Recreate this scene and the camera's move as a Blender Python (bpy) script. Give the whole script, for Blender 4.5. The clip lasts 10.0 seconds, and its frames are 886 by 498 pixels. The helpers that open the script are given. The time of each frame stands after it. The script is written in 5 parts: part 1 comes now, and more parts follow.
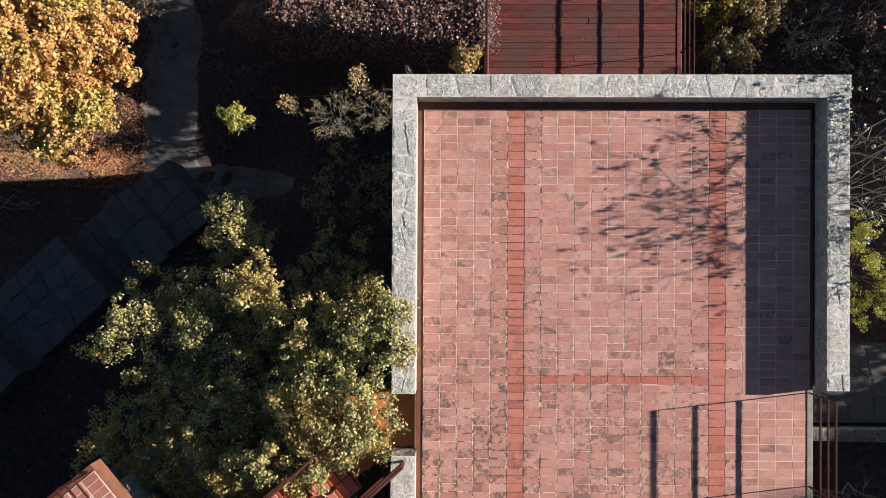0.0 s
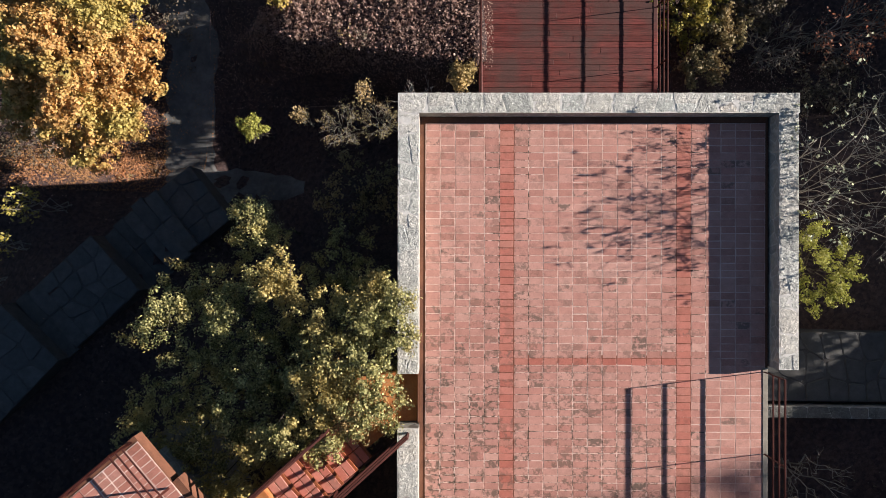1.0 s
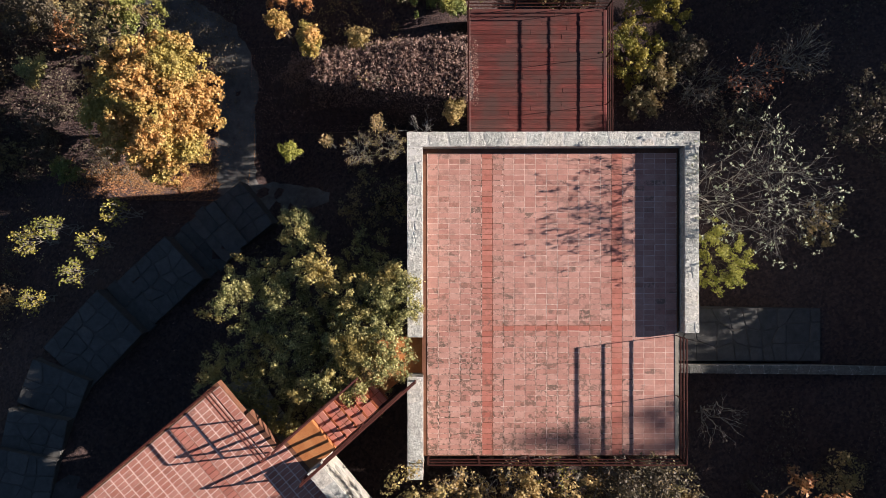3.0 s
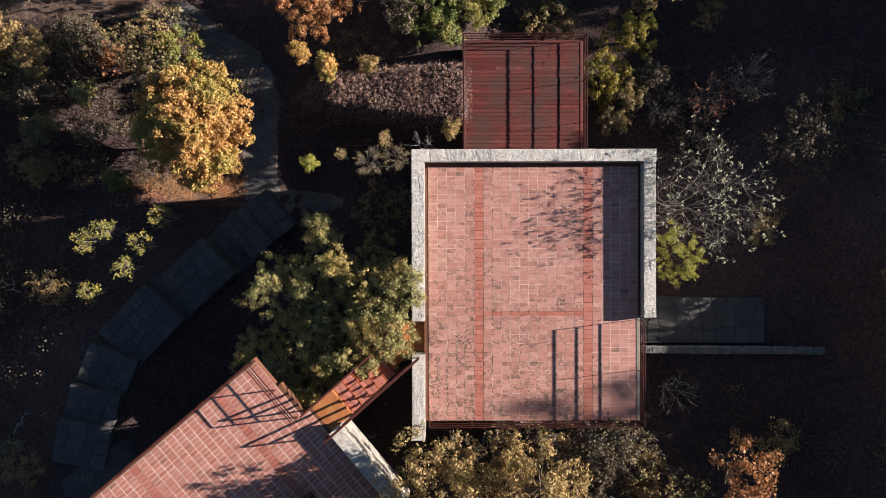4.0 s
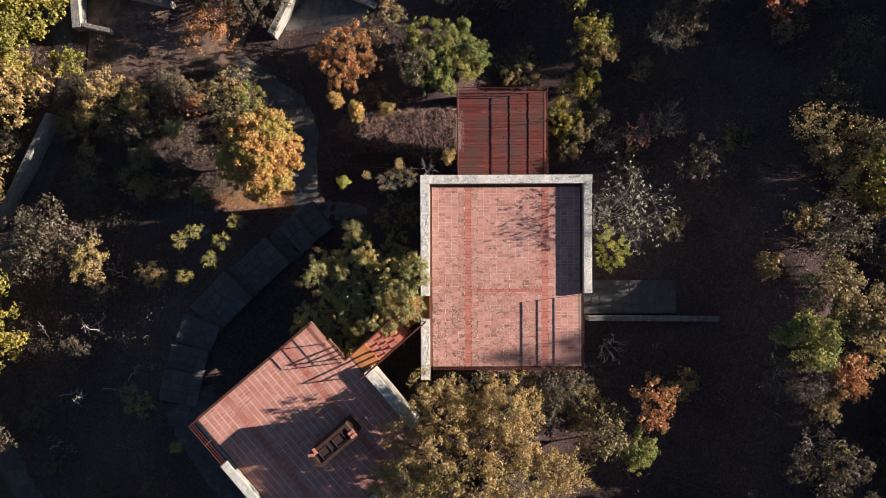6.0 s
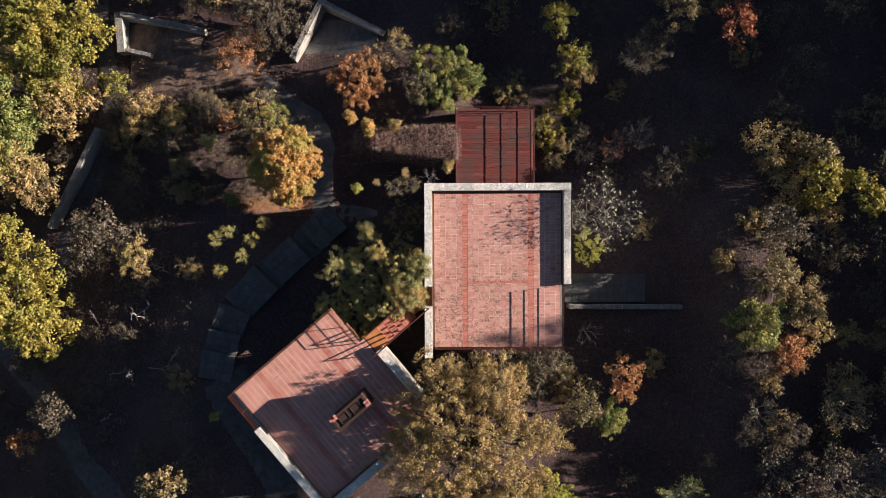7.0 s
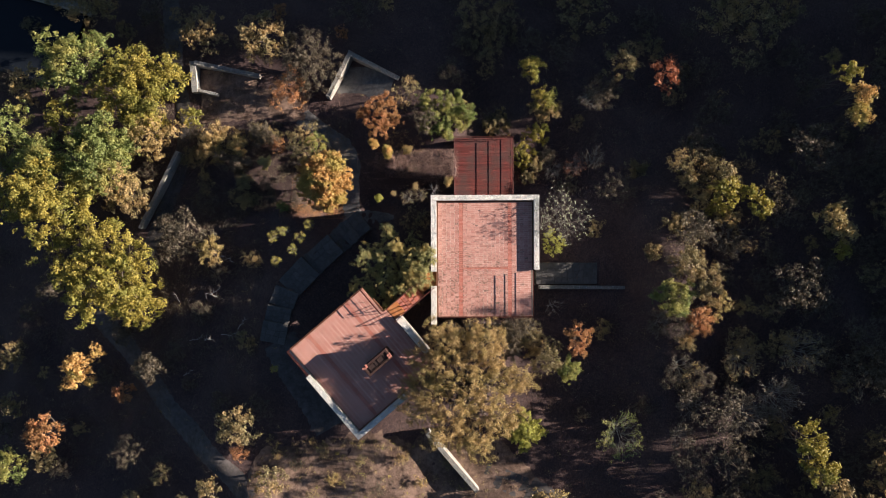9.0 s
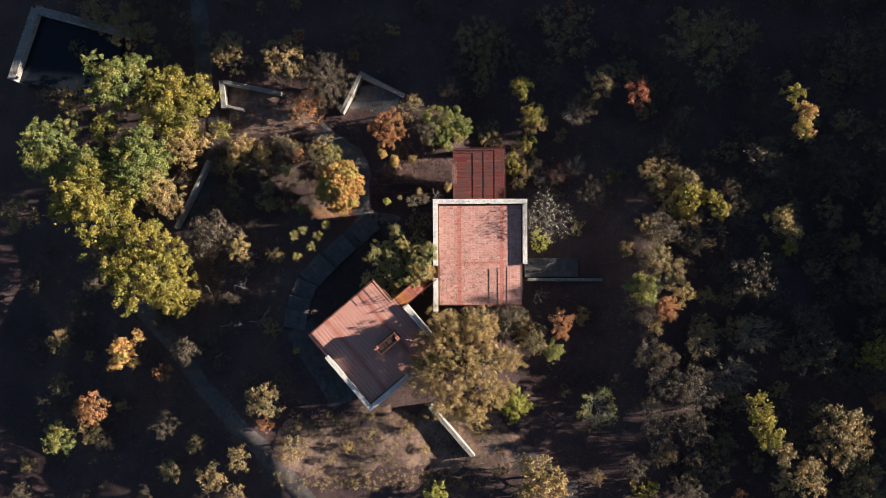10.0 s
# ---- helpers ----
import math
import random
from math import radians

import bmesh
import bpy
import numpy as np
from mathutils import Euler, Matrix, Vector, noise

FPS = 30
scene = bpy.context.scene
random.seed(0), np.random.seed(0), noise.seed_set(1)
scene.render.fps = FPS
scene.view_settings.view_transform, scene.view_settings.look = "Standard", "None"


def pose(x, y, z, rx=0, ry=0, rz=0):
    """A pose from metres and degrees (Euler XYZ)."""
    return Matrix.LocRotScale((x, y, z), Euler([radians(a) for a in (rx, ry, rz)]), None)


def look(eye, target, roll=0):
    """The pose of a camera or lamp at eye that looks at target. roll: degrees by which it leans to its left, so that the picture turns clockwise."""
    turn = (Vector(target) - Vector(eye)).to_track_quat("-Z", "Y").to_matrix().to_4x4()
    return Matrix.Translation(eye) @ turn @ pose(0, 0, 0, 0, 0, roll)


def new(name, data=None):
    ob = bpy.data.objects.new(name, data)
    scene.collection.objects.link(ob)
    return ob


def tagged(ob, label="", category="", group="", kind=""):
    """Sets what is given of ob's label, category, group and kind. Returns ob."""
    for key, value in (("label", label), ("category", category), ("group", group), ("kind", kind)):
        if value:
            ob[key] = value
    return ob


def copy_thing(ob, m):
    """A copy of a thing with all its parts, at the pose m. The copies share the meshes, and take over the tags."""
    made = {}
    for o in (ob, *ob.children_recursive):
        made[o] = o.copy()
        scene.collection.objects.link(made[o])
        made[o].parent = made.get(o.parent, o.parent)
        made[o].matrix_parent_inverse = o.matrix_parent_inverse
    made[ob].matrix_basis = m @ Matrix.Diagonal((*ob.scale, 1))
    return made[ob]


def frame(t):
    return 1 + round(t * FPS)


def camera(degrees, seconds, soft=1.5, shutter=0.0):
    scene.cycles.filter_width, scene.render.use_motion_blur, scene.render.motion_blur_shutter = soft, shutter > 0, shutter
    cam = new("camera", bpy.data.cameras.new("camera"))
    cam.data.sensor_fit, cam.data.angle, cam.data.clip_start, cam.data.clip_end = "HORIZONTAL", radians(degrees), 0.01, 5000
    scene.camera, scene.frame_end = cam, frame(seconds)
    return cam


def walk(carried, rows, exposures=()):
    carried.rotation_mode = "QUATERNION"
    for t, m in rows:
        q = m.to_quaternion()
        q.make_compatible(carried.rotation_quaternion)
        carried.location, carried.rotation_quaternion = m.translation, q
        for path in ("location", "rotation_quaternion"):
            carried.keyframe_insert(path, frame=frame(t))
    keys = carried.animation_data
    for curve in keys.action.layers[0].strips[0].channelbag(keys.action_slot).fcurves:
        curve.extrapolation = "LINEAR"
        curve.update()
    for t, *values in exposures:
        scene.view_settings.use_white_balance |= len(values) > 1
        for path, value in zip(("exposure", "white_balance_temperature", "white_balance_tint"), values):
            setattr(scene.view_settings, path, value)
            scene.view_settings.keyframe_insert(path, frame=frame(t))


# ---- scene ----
cam = camera(63.5, 10.0, soft=0.45)
# seconds, place, tilt about x and y, heading
PATH = [
    (0, 0.184, -0.278, 14.341, 0.314, 0.891, 0.285),
    (0.5, 0.160, -0.287, 15.022, 0.223, 0.710, 0.203),
    (1, 0.145, -0.292, 15.774, 0.140, 0.558, 0.131),
    (1.5, 0.137, -0.294, 16.601, 0.064, 0.430, 0.068),
    (2, 0.134, -0.295, 17.584, -0.003, 0.325, 0.013),
    (2.5, 0.136, -0.296, 18.843, -0.063, 0.241, -0.035),
    (3, 0.140, -0.298, 20.151, -0.116, 0.174, -0.076),
    (3.5, 0.146, -0.301, 21.638, -0.160, 0.122, -0.111),
    (4, 0.152, -0.309, 23.300, -0.197, 0.082, -0.140),
    (4.5, 0.155, -0.320, 25.057, -0.227, 0.052, -0.165),
    (5, 0.156, -0.338, 27.095, -0.249, 0.030, -0.185),
    (5.5, 0.152, -0.363, 29.279, -0.264, 0.012, -0.201),
    (6, 0.141, -0.395, 31.486, -0.272, -0.003, -0.215),
    (6.5, 0.123, -0.437, 33.781, -0.273, -0.019, -0.226),
    (7, 0.096, -0.490, 36.173, -0.267, -0.038, -0.235),
    (7.5, 0.059, -0.554, 38.412, -0.254, -0.063, -0.244),
    (8, 0.009, -0.631, 41.274, -0.234, -0.096, -0.252),
    (8.5, -0.054, -0.723, 44.274, -0.207, -0.139, -0.260),
    (9, -0.133, -0.830, 47.484, -0.174, -0.196, -0.268),
    (9.5, -0.228, -0.953, 50.703, -0.134, -0.268, -0.279),
    (10, -0.341, -1.094, 54.050, -0.087, -0.359, -0.291),
]
# the camera's slow automatic exposure and white balance
EXPOSURES = [(0, 1.15, 6380, 11.5), (2.5, 1.17, 6470, 13), (5, 1.23, 6720, 16.5), (7.5, 1.32, 6800, 16.5), (10, 1.47, 6800, 15.5)]
walk(cam, [(t, pose(x, y, z, rx, ry, rz)) for t, x, y, z, rx, ry, rz in PATH], EXPOSURES)

# ---- world and sun ----
SUN = Vector((0.942, 0.119, 0.314)).normalized()
world = bpy.data.worlds.new("world")
scene.world = world
world.use_nodes = True
sky = world.node_tree.nodes.new("ShaderNodeTexSky")
sky.sky_type, sky.sun_disc = "NISHITA", False
sky.dust_density, sky.ozone_density = 0.3, 3.0
sky.sun_elevation, sky.sun_rotation = math.asin(SUN.z), math.atan2(SUN.x, SUN.y)
world.node_tree.links.new(sky.outputs[0], world.node_tree.nodes["Background"].inputs[0])
world.node_tree.nodes["Background"].inputs[1].default_value = 0.034
sun = new("sun", bpy.data.lights.new("sun", "SUN"))
sun.data.energy, sun.data.angle, sun.data.color = 5.0, radians(0.5), (1.0, 0.89, 0.785)
sun.matrix_world = look(SUN * 100, (0, 0, 0))

R = np.random.default_rng(7)


# ---- materials ----
def material(name, rough=0.8, metal=0.0):
    m = bpy.data.materials.new(name)
    m.use_nodes = True
    b = m.node_tree.nodes["Principled BSDF"]
    b.inputs["Roughness"].default_value, b.inputs["Metallic"].default_value = rough, metal
    b.inputs["Specular IOR Level"].default_value = 0.25
    return m


def node(m, kind, **values):
    n = m.node_tree.nodes.new(kind)
    for k, v in values.items():
        n.inputs[k.replace("_", " ")].default_value = v
    return n


def link(m, a, b):
    m.node_tree.links.new(a, b)


def noise_of(m, scale, detail=4.0, rough=0.6, world_space=True):
    n = node(m, "ShaderNodeTexNoise", Scale=scale, Detail=detail, Roughness=rough)
    if world_space:
        g = node(m, "ShaderNodeNewGeometry")
        link(m, g.outputs["Position"], n.inputs["Vector"])
    return n


def ramp(m, source, stops):
    r = node(m, "ShaderNodeValToRGB")
    el = r.color_ramp.elements
    while len(el) < len(stops):
        el.new(0.5)
    for e, (p, c) in zip(el, stops):
        e.position, e.color = p, (c if isinstance(c, tuple) else (c, c, c))[:3] + (1,)
    link(m, source, r.inputs[0])
    return r.outputs[0]


def blend(m, kind, fac, a, b):
    x = m.node_tree.nodes.new("ShaderNodeMix")
    x.data_type, x.blend_type = "RGBA", kind
    for v, i in ((fac, 0), (a, 6), (b, 7)):
        if isinstance(v, (int, float)):
            x.inputs[i].default_value = v
        elif isinstance(v, tuple):
            x.inputs[i].default_value = v + (1,)
        else:
            link(m, v, x.inputs[i])
    return x.outputs[2]


def finish(m, colour, bump=None, strength=0.4, distance=0.01):
    b = m.node_tree.nodes["Principled BSDF"]
    if isinstance(colour, tuple):
        b.inputs["Base Color"].default_value = colour + (1,)
    else:
        link(m, colour, b.inputs["Base Color"])
    if bump is not None:
        n = node(m, "ShaderNodeBump", Strength=strength, Distance=distance)
        link(m, bump, n.inputs["Height"])
        link(m, n.outputs[0], b.inputs["Normal"])
    return m


def value(m, op, a, b=0.0):
    n = node(m, "ShaderNodeMath")
    n.operation = op
    for v, k in ((a, 0), (b, 1)):
        if isinstance(v, (int, float)):
            n.inputs[k].default_value = v
        else:
            link(m, v, n.inputs[k])
    return n.outputs[0]


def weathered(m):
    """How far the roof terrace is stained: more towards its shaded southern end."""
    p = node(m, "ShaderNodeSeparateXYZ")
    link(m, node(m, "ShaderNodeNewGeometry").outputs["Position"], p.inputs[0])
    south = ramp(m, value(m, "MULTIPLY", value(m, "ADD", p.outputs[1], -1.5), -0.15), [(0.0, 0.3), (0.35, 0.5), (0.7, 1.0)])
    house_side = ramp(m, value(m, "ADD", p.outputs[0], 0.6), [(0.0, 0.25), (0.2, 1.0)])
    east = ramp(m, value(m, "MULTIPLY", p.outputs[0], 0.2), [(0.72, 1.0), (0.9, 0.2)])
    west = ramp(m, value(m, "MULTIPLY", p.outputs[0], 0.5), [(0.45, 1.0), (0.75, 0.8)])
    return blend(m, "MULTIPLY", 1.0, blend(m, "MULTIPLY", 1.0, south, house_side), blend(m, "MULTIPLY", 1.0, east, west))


def brick_material(name, tones, island, stain=1.0):
    """Fired brick: a tone for each piece, stained pieces, crusted rims and fine grain."""
    m = material(name, 0.9)
    if island:
        tone = node(m, "ShaderNodeNewGeometry").outputs["Random Per Island"]
    else:
        tone = node(m, "ShaderNodeObjectInfo").outputs["Random"]
    n = len(tones)
    base = ramp(m, tone, [(i / (n - 1), c) for i, c in enumerate(tones)])
    pick = value(m, "FRACT", value(m, "MULTIPLY", tone, 37.77))
    pick_b = value(m, "FRACT", value(m, "MULTIPLY", tone, 91.31))
    broad = noise_of(m, 0.7, 5, 0.62)
    base = blend(m, "MULTIPLY", 0.5, base, ramp(m, broad.outputs[0], [(0.3, 0.84), (0.7, 1.1)]))
    cloud = noise_of(m, 7.0, 5, 0.62)
    base = blend(m, "MULTIPLY", 0.7, base, ramp(m, cloud.outputs[0], [(0.32, 0.82), (0.52, 1.0), (0.7, 1.1)]))
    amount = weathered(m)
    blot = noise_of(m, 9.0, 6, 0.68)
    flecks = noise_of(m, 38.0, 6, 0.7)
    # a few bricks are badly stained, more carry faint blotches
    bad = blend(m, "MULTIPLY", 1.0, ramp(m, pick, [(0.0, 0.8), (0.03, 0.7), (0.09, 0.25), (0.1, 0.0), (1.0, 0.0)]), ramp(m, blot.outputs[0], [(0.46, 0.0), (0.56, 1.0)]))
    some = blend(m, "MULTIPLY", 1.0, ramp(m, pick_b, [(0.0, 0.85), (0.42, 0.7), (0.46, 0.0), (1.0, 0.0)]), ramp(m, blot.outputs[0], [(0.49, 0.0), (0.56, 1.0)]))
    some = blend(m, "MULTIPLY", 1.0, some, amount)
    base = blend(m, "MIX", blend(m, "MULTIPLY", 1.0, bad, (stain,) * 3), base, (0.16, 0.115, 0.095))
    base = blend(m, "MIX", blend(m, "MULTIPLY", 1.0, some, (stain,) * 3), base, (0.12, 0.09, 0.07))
    uv = node(m, "ShaderNodeSeparateXYZ")
    link(m, node(m, "ShaderNodeTexCoord").outputs["UV"], uv.inputs[0])
    rim = value(m, "MAXIMUM", value(m, "ABSOLUTE", uv.outputs[0]), value(m, "ABSOLUTE", uv.outputs[1]))
    worn = noise_of(m, 1.3, 4, 0.6)
    grit = noise_of(m, 15.0, 7, 0.7)
    crust = blend(m, "MULTIPLY", 1.0, ramp(m, rim, [(0.6, 0.0), (0.97, 1.0)]), ramp(m, worn.outputs[0], [(0.42, 0.0), (0.54, 1.0)]))
    crust = blend(m, "MULTIPLY", 1.0, crust, ramp(m, grit.outputs[0], [(0.48, 0.0), (0.55, 1.0)]))
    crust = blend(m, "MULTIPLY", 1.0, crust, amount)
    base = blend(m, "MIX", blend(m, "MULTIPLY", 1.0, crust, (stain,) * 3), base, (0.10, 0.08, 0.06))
    salt = blend(m, "MULTIPLY", 1.0, ramp(m, rim, [(0.84, 0.0), (0.98, 0.6)]), ramp(m, grit.outputs[0], [(0.4, 0.7), (0.52, 0.0)]))
    base = blend(m, "MIX", salt, base, (0.66, 0.42, 0.35))
    base = blend(m, "MULTIPLY", 0.5, base, ramp(m, flecks.outputs[0], [(0.3, 0.75), (0.5, 1.0), (0.72, 1.15)]))
    return finish(m, base, flecks.outputs[0], 0.35, 0.005)


PINK = ((0.42, 0.205, 0.165), (0.49, 0.255, 0.21), (0.53, 0.295, 0.245), (0.46, 0.22, 0.18), (0.55, 0.32, 0.265))
ORANGE = ((0.38, 0.155, 0.115), (0.45, 0.20, 0.155), (0.49, 0.235, 0.185), (0.41, 0.17, 0.13), (0.50, 0.25, 0.20))
RED = ((0.45, 0.165, 0.125), (0.52, 0.21, 0.165), (0.42, 0.14, 0.105), (0.49, 0.225, 0.175))
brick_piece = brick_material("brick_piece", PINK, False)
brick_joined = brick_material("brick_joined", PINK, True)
lodge_piece = brick_material("lodge_piece", ORANGE, False, 0.7)
lodge_joined = brick_material("lodge_joined", ORANGE, True, 0.7)
# near-black tones paint the tree's shadow into the chimney bricks
SHADED_STACK = ((0.045, 0.025, 0.02), (0.06, 0.032, 0.026), (0.05, 0.027, 0.022), (0.08, 0.04, 0.03))
shaded_brick = brick_material("shaded_brick", SHADED_STACK, True, 0.9)
band_piece = brick_material("band_piece", RED, False, 0.7)
band_joined = brick_material("band_joined", RED, True, 0.7)

pale_mortar = material("pale_mortar", 0.95)
finish(pale_mortar, ramp(pale_mortar, noise_of(pale_mortar, 1.2, 6, 0.7).outputs[0], [(0.32, (0.46, 0.33, 0.28)), (0.5, (0.74, 0.57, 0.50))]))


def mortar_material(name, dark):
    """Pale pink mortar, blackened with moss in places."""
    m = material(name, 0.95)
    a = noise_of(m, 1.6, 6, 0.7)
    base = ramp(m, a.outputs[0], [(0.34, (0.40, 0.25, 0.21)), (0.46, (0.58, 0.39, 0.33)), (0.6, (0.72, 0.54, 0.47))])
    b = noise_of(m, 11.0, 6, 0.7)
    mask = ramp(m, b.outputs[0], [(0.5 - dark, 0.0), (0.58 - dark, 1.0)])
    if dark < 0.05:
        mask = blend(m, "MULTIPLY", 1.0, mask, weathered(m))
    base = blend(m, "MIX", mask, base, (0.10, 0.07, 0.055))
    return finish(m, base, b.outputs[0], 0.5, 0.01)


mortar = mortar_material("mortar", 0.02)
mossy_mortar = mortar_material("mossy_mortar", 0.05)
dark_mortar = material("dark_mortar", 0.95)
finish(dark_mortar, ramp(dark_mortar, noise_of(dark_mortar, 8.0).outputs[0], [(0.3, (0.12, 0.045, 0.03)), (0.7, (0.26, 0.10, 0.07))]))


def stone_material(name, island=False, k=1.0):
    m = material(name, 0.92)
    tone = node(m, "ShaderNodeObjectInfo").outputs["Random"] if not island else node(m, "ShaderNodeNewGeometry").outputs["Random Per Island"]
    base = ramp(m, tone, [tuple((p, tuple(k * v for v in c)) for p, c in ((0.0, (0.48, 0.50, 0.47)), (0.3, (0.68, 0.67, 0.62)), (0.55, (0.58, 0.61, 0.58)), (0.8, (0.70, 0.66, 0.59)), (1.0, (0.53, 0.57, 0.54))))][0])
    a = noise_of(m, 7.0, 8, 0.7)
    base = blend(m, "MULTIPLY", 0.8, base, ramp(m, a.outputs[0], [(0.32, 0.5), (0.5, 0.95), (0.68, 1.25)]))
    b = noise_of(m, 26.0, 8, 0.8)
    base = blend(m, "MIX", ramp(m, b.outputs[0], [(0.54, 0.0), (0.64, 0.5)]), base, (0.26 * k, 0.265 * k, 0.235 * k))
    base = blend(m, "MIX", ramp(m, b.outputs[0], [(0.38, 0.8), (0.48, 0.0)]), base, (0.80 * k, 0.79 * k, 0.75 * k))
    g = node(m, "ShaderNodeNewGeometry")
    warp = blend(m, "ADD", 0.35, g.outputs["Position"], noise_of(m, 5.0, 4).outputs["Color"])
    crack = node(m, "ShaderNodeTexVoronoi", Scale=5.5)
    crack.feature = "DISTANCE_TO_EDGE"
    link(m, warp, crack.inputs["Vector"])
    base = blend(m, "MULTIPLY", 1.0, base, ramp(m, crack.outputs["Distance"], [(0.0, 1.35), (0.05, 1.0)]))
    both = blend(m, "MULTIPLY", 0.8, a.outputs[0], b.outputs[0])
    return finish(m, base, both, 1.0, 0.16)


stone = stone_material("stone")
garden_stone = stone_material("garden_stone", k=0.36)
wall_mortar = material("wall_mortar", 0.95)
finish(wall_mortar, ramp(wall_mortar, noise_of(wall_mortar, 9.0, 5).outputs[0], [(0.3, (0.44, 0.44, 0.42)), (0.5, (0.60, 0.59, 0.56)), (0.7, (0.74, 0.72, 0.68))]))


def rubble_material(name):
    """Rough masonry faces: irregular stones with pale joints."""
    m = material(name, 0.92)
    g = node(m, "ShaderNodeNewGeometry")
    v = node(m, "ShaderNodeTexVoronoi", Scale=3.4)
    v.feature = "DISTANCE_TO_EDGE"
    link(m, g.outputs["Position"], v.inputs["Vector"])
    c = node(m, "ShaderNodeTexVoronoi", Scale=3.4)
    link(m, g.outputs["Position"], c.inputs["Vector"])
    tone = ramp(m, c.outputs["Color"], [(0.0, (0.25, 0.25, 0.23)), (0.5, (0.36, 0.35, 0.31)), (1.0, (0.42, 0.38, 0.32))])
    base = blend(m, "MIX", ramp(m, v.outputs["Distance"], [(0.0, 1.0), (0.06, 0.0)]), tone, (0.48, 0.46, 0.42))
    a = noise_of(m, 9.0, 6, 0.7)
    base = blend(m, "MULTIPLY", 0.7, base, ramp(m, a.outputs[0], [(0.3, 0.55), (0.7, 1.2)]))
    return finish(m, base, v.outputs["Distance"], 0.6, 0.05)


rubble = rubble_material("rubble")


def steel_material(name, tones, rough=0.55, metal=0.25):
    m = material(name, rough, metal)
    a = noise_of(m, 3.0, 6, 0.65)
    base = ramp(m, a.outputs[0], [(0.3, tones[0]), (0.5, tones[1]), (0.7, tones[2])])
    b = noise_of(m, 60.0, 3)
    return finish(m, blend(m, "MULTIPLY", 0.4, base, ramp(m, b.outputs[0], [(0.35, 0.6), (0.65, 1.2)])), b.outputs[0], 0.15, 0.003)


rust = steel_material("rust", ((0.20, 0.05, 0.025), (0.30, 0.09, 0.04), (0.38, 0.14, 0.06)))
corten = steel_material("corten", ((0.36, 0.12, 0.04), (0.48, 0.19, 0.07), (0.54, 0.25, 0.10)), 0.7, 0.1)
rail_paint = steel_material("rail_paint", ((0.045, 0.013, 0.011), (0.068, 0.02, 0.016), (0.095, 0.031, 0.024)))
gutter_mat = steel_material("gutter_mat", ((0.10, 0.045, 0.03), (0.17, 0.075, 0.045), (0.22, 0.10, 0.06)), 0.8, 0.0)


def board_material(name):
    m = material(name, 0.65)
    tone = node(m, "ShaderNodeObjectInfo").outputs["Random"]
    base = ramp(m, tone, [(0.0, (0.105, 0.022, 0.019)), (0.3, (0.13, 0.036, 0.03)), (0.6, (0.18, 0.042, 0.036)), (0.85, (0.12, 0.036, 0.033)), (1.0, (0.20, 0.062, 0.052))])
    g = node(m, "ShaderNodeNewGeometry")
    mp = node(m, "ShaderNodeMapping")
    mp.inputs["Scale"].default_value = (3.0, 45.0, 20.0)
    link(m, g.outputs["Position"], mp.inputs["Vector"])
    n = node(m, "ShaderNodeTexNoise", Scale=1.0, Detail=5.0, Roughness=0.65)
    link(m, mp.outputs[0], n.inputs["Vector"])
    base = blend(m, "MULTIPLY", 0.9, base, ramp(m, n.outputs[0], [(0.32, 0.35), (0.5, 0.9), (0.68, 1.4)]))
    w = noise_of(m, 1.1, 4)
    base = blend(m, "MIX", ramp(m, w.outputs[0], [(0.42, 0.0), (0.62, 0.75)]), base, (0.075, 0.045, 0.04))
    grain = noise_of(m, 30.0, 5, 0.7)
    base = blend(m, "MULTIPLY", 0.6, base, ramp(m, grain.outputs[0], [(0.35, 0.6), (0.6, 1.25)]))
    return finish(m, base, n.outputs[0], 0.3, 0.004)


board_mat = board_material("board_mat")


def ground_material():
    """Dry woodland floor: soil, leaf litter and grit."""
    m = material("soil", 0.97)
    a = noise_of(m, 0.35, 6, 0.6)
    base = ramp(m, a.outputs[0], [(0.3, (0.052, 0.039, 0.042)), (0.5, (0.077, 0.056, 0.058)), (0.7, (0.105, 0.077, 0.073))])
    b = noise_of(m, 9.0, 8, 0.75)
    base = blend(m, "MULTIPLY", 0.9, base, ramp(m, b.outputs[0], [(0.3, 0.35), (0.5, 0.9), (0.7, 1.5)]))
    v = node(m, "ShaderNodeTexVoronoi", Scale=16.0)
    link(m, node(m, "ShaderNodeNewGeometry").outputs["Position"], v.inputs["Vector"])
    leaf_tone = ramp(m, v.outputs["Color"], [(0.2, (0.034, 0.023, 0.022)), (0.55, (0.098, 0.058, 0.046)), (0.9, (0.17, 0.105, 0.084))])
    base = blend(m, "MIX", 0.35, base, leaf_tone)
    return finish(m, base, b.outputs[0], 1.0, 0.08)


soil = ground_material()


def flag_material():
    m = material("flagstone_mat", 0.9)
    tone = node(m, "ShaderNodeObjectInfo").outputs["Random"]
    base = ramp(m, tone, [(0.0, (0.083, 0.084, 0.083)), (0.5, (0.095, 0.096, 0.094)), (1.0, (0.113, 0.112, 0.108))])
    a = noise_of(m, 5.0, 7, 0.7)
    base = blend(m, "MULTIPLY", 0.7, base, ramp(m, a.outputs[0], [(0.3, 0.55), (0.7, 1.2)]))
    return finish(m, base, a.outputs[0], 0.5, 0.02)


flag_mat = flag_material()
path_mortar = material("path_mortar", 0.95)
finish(path_mortar, ramp(path_mortar, noise_of(path_mortar, 6.0, 6, 0.7).outputs[0], [(0.3, (0.06, 0.058, 0.056)), (0.7, (0.10, 0.095, 0.09))]))

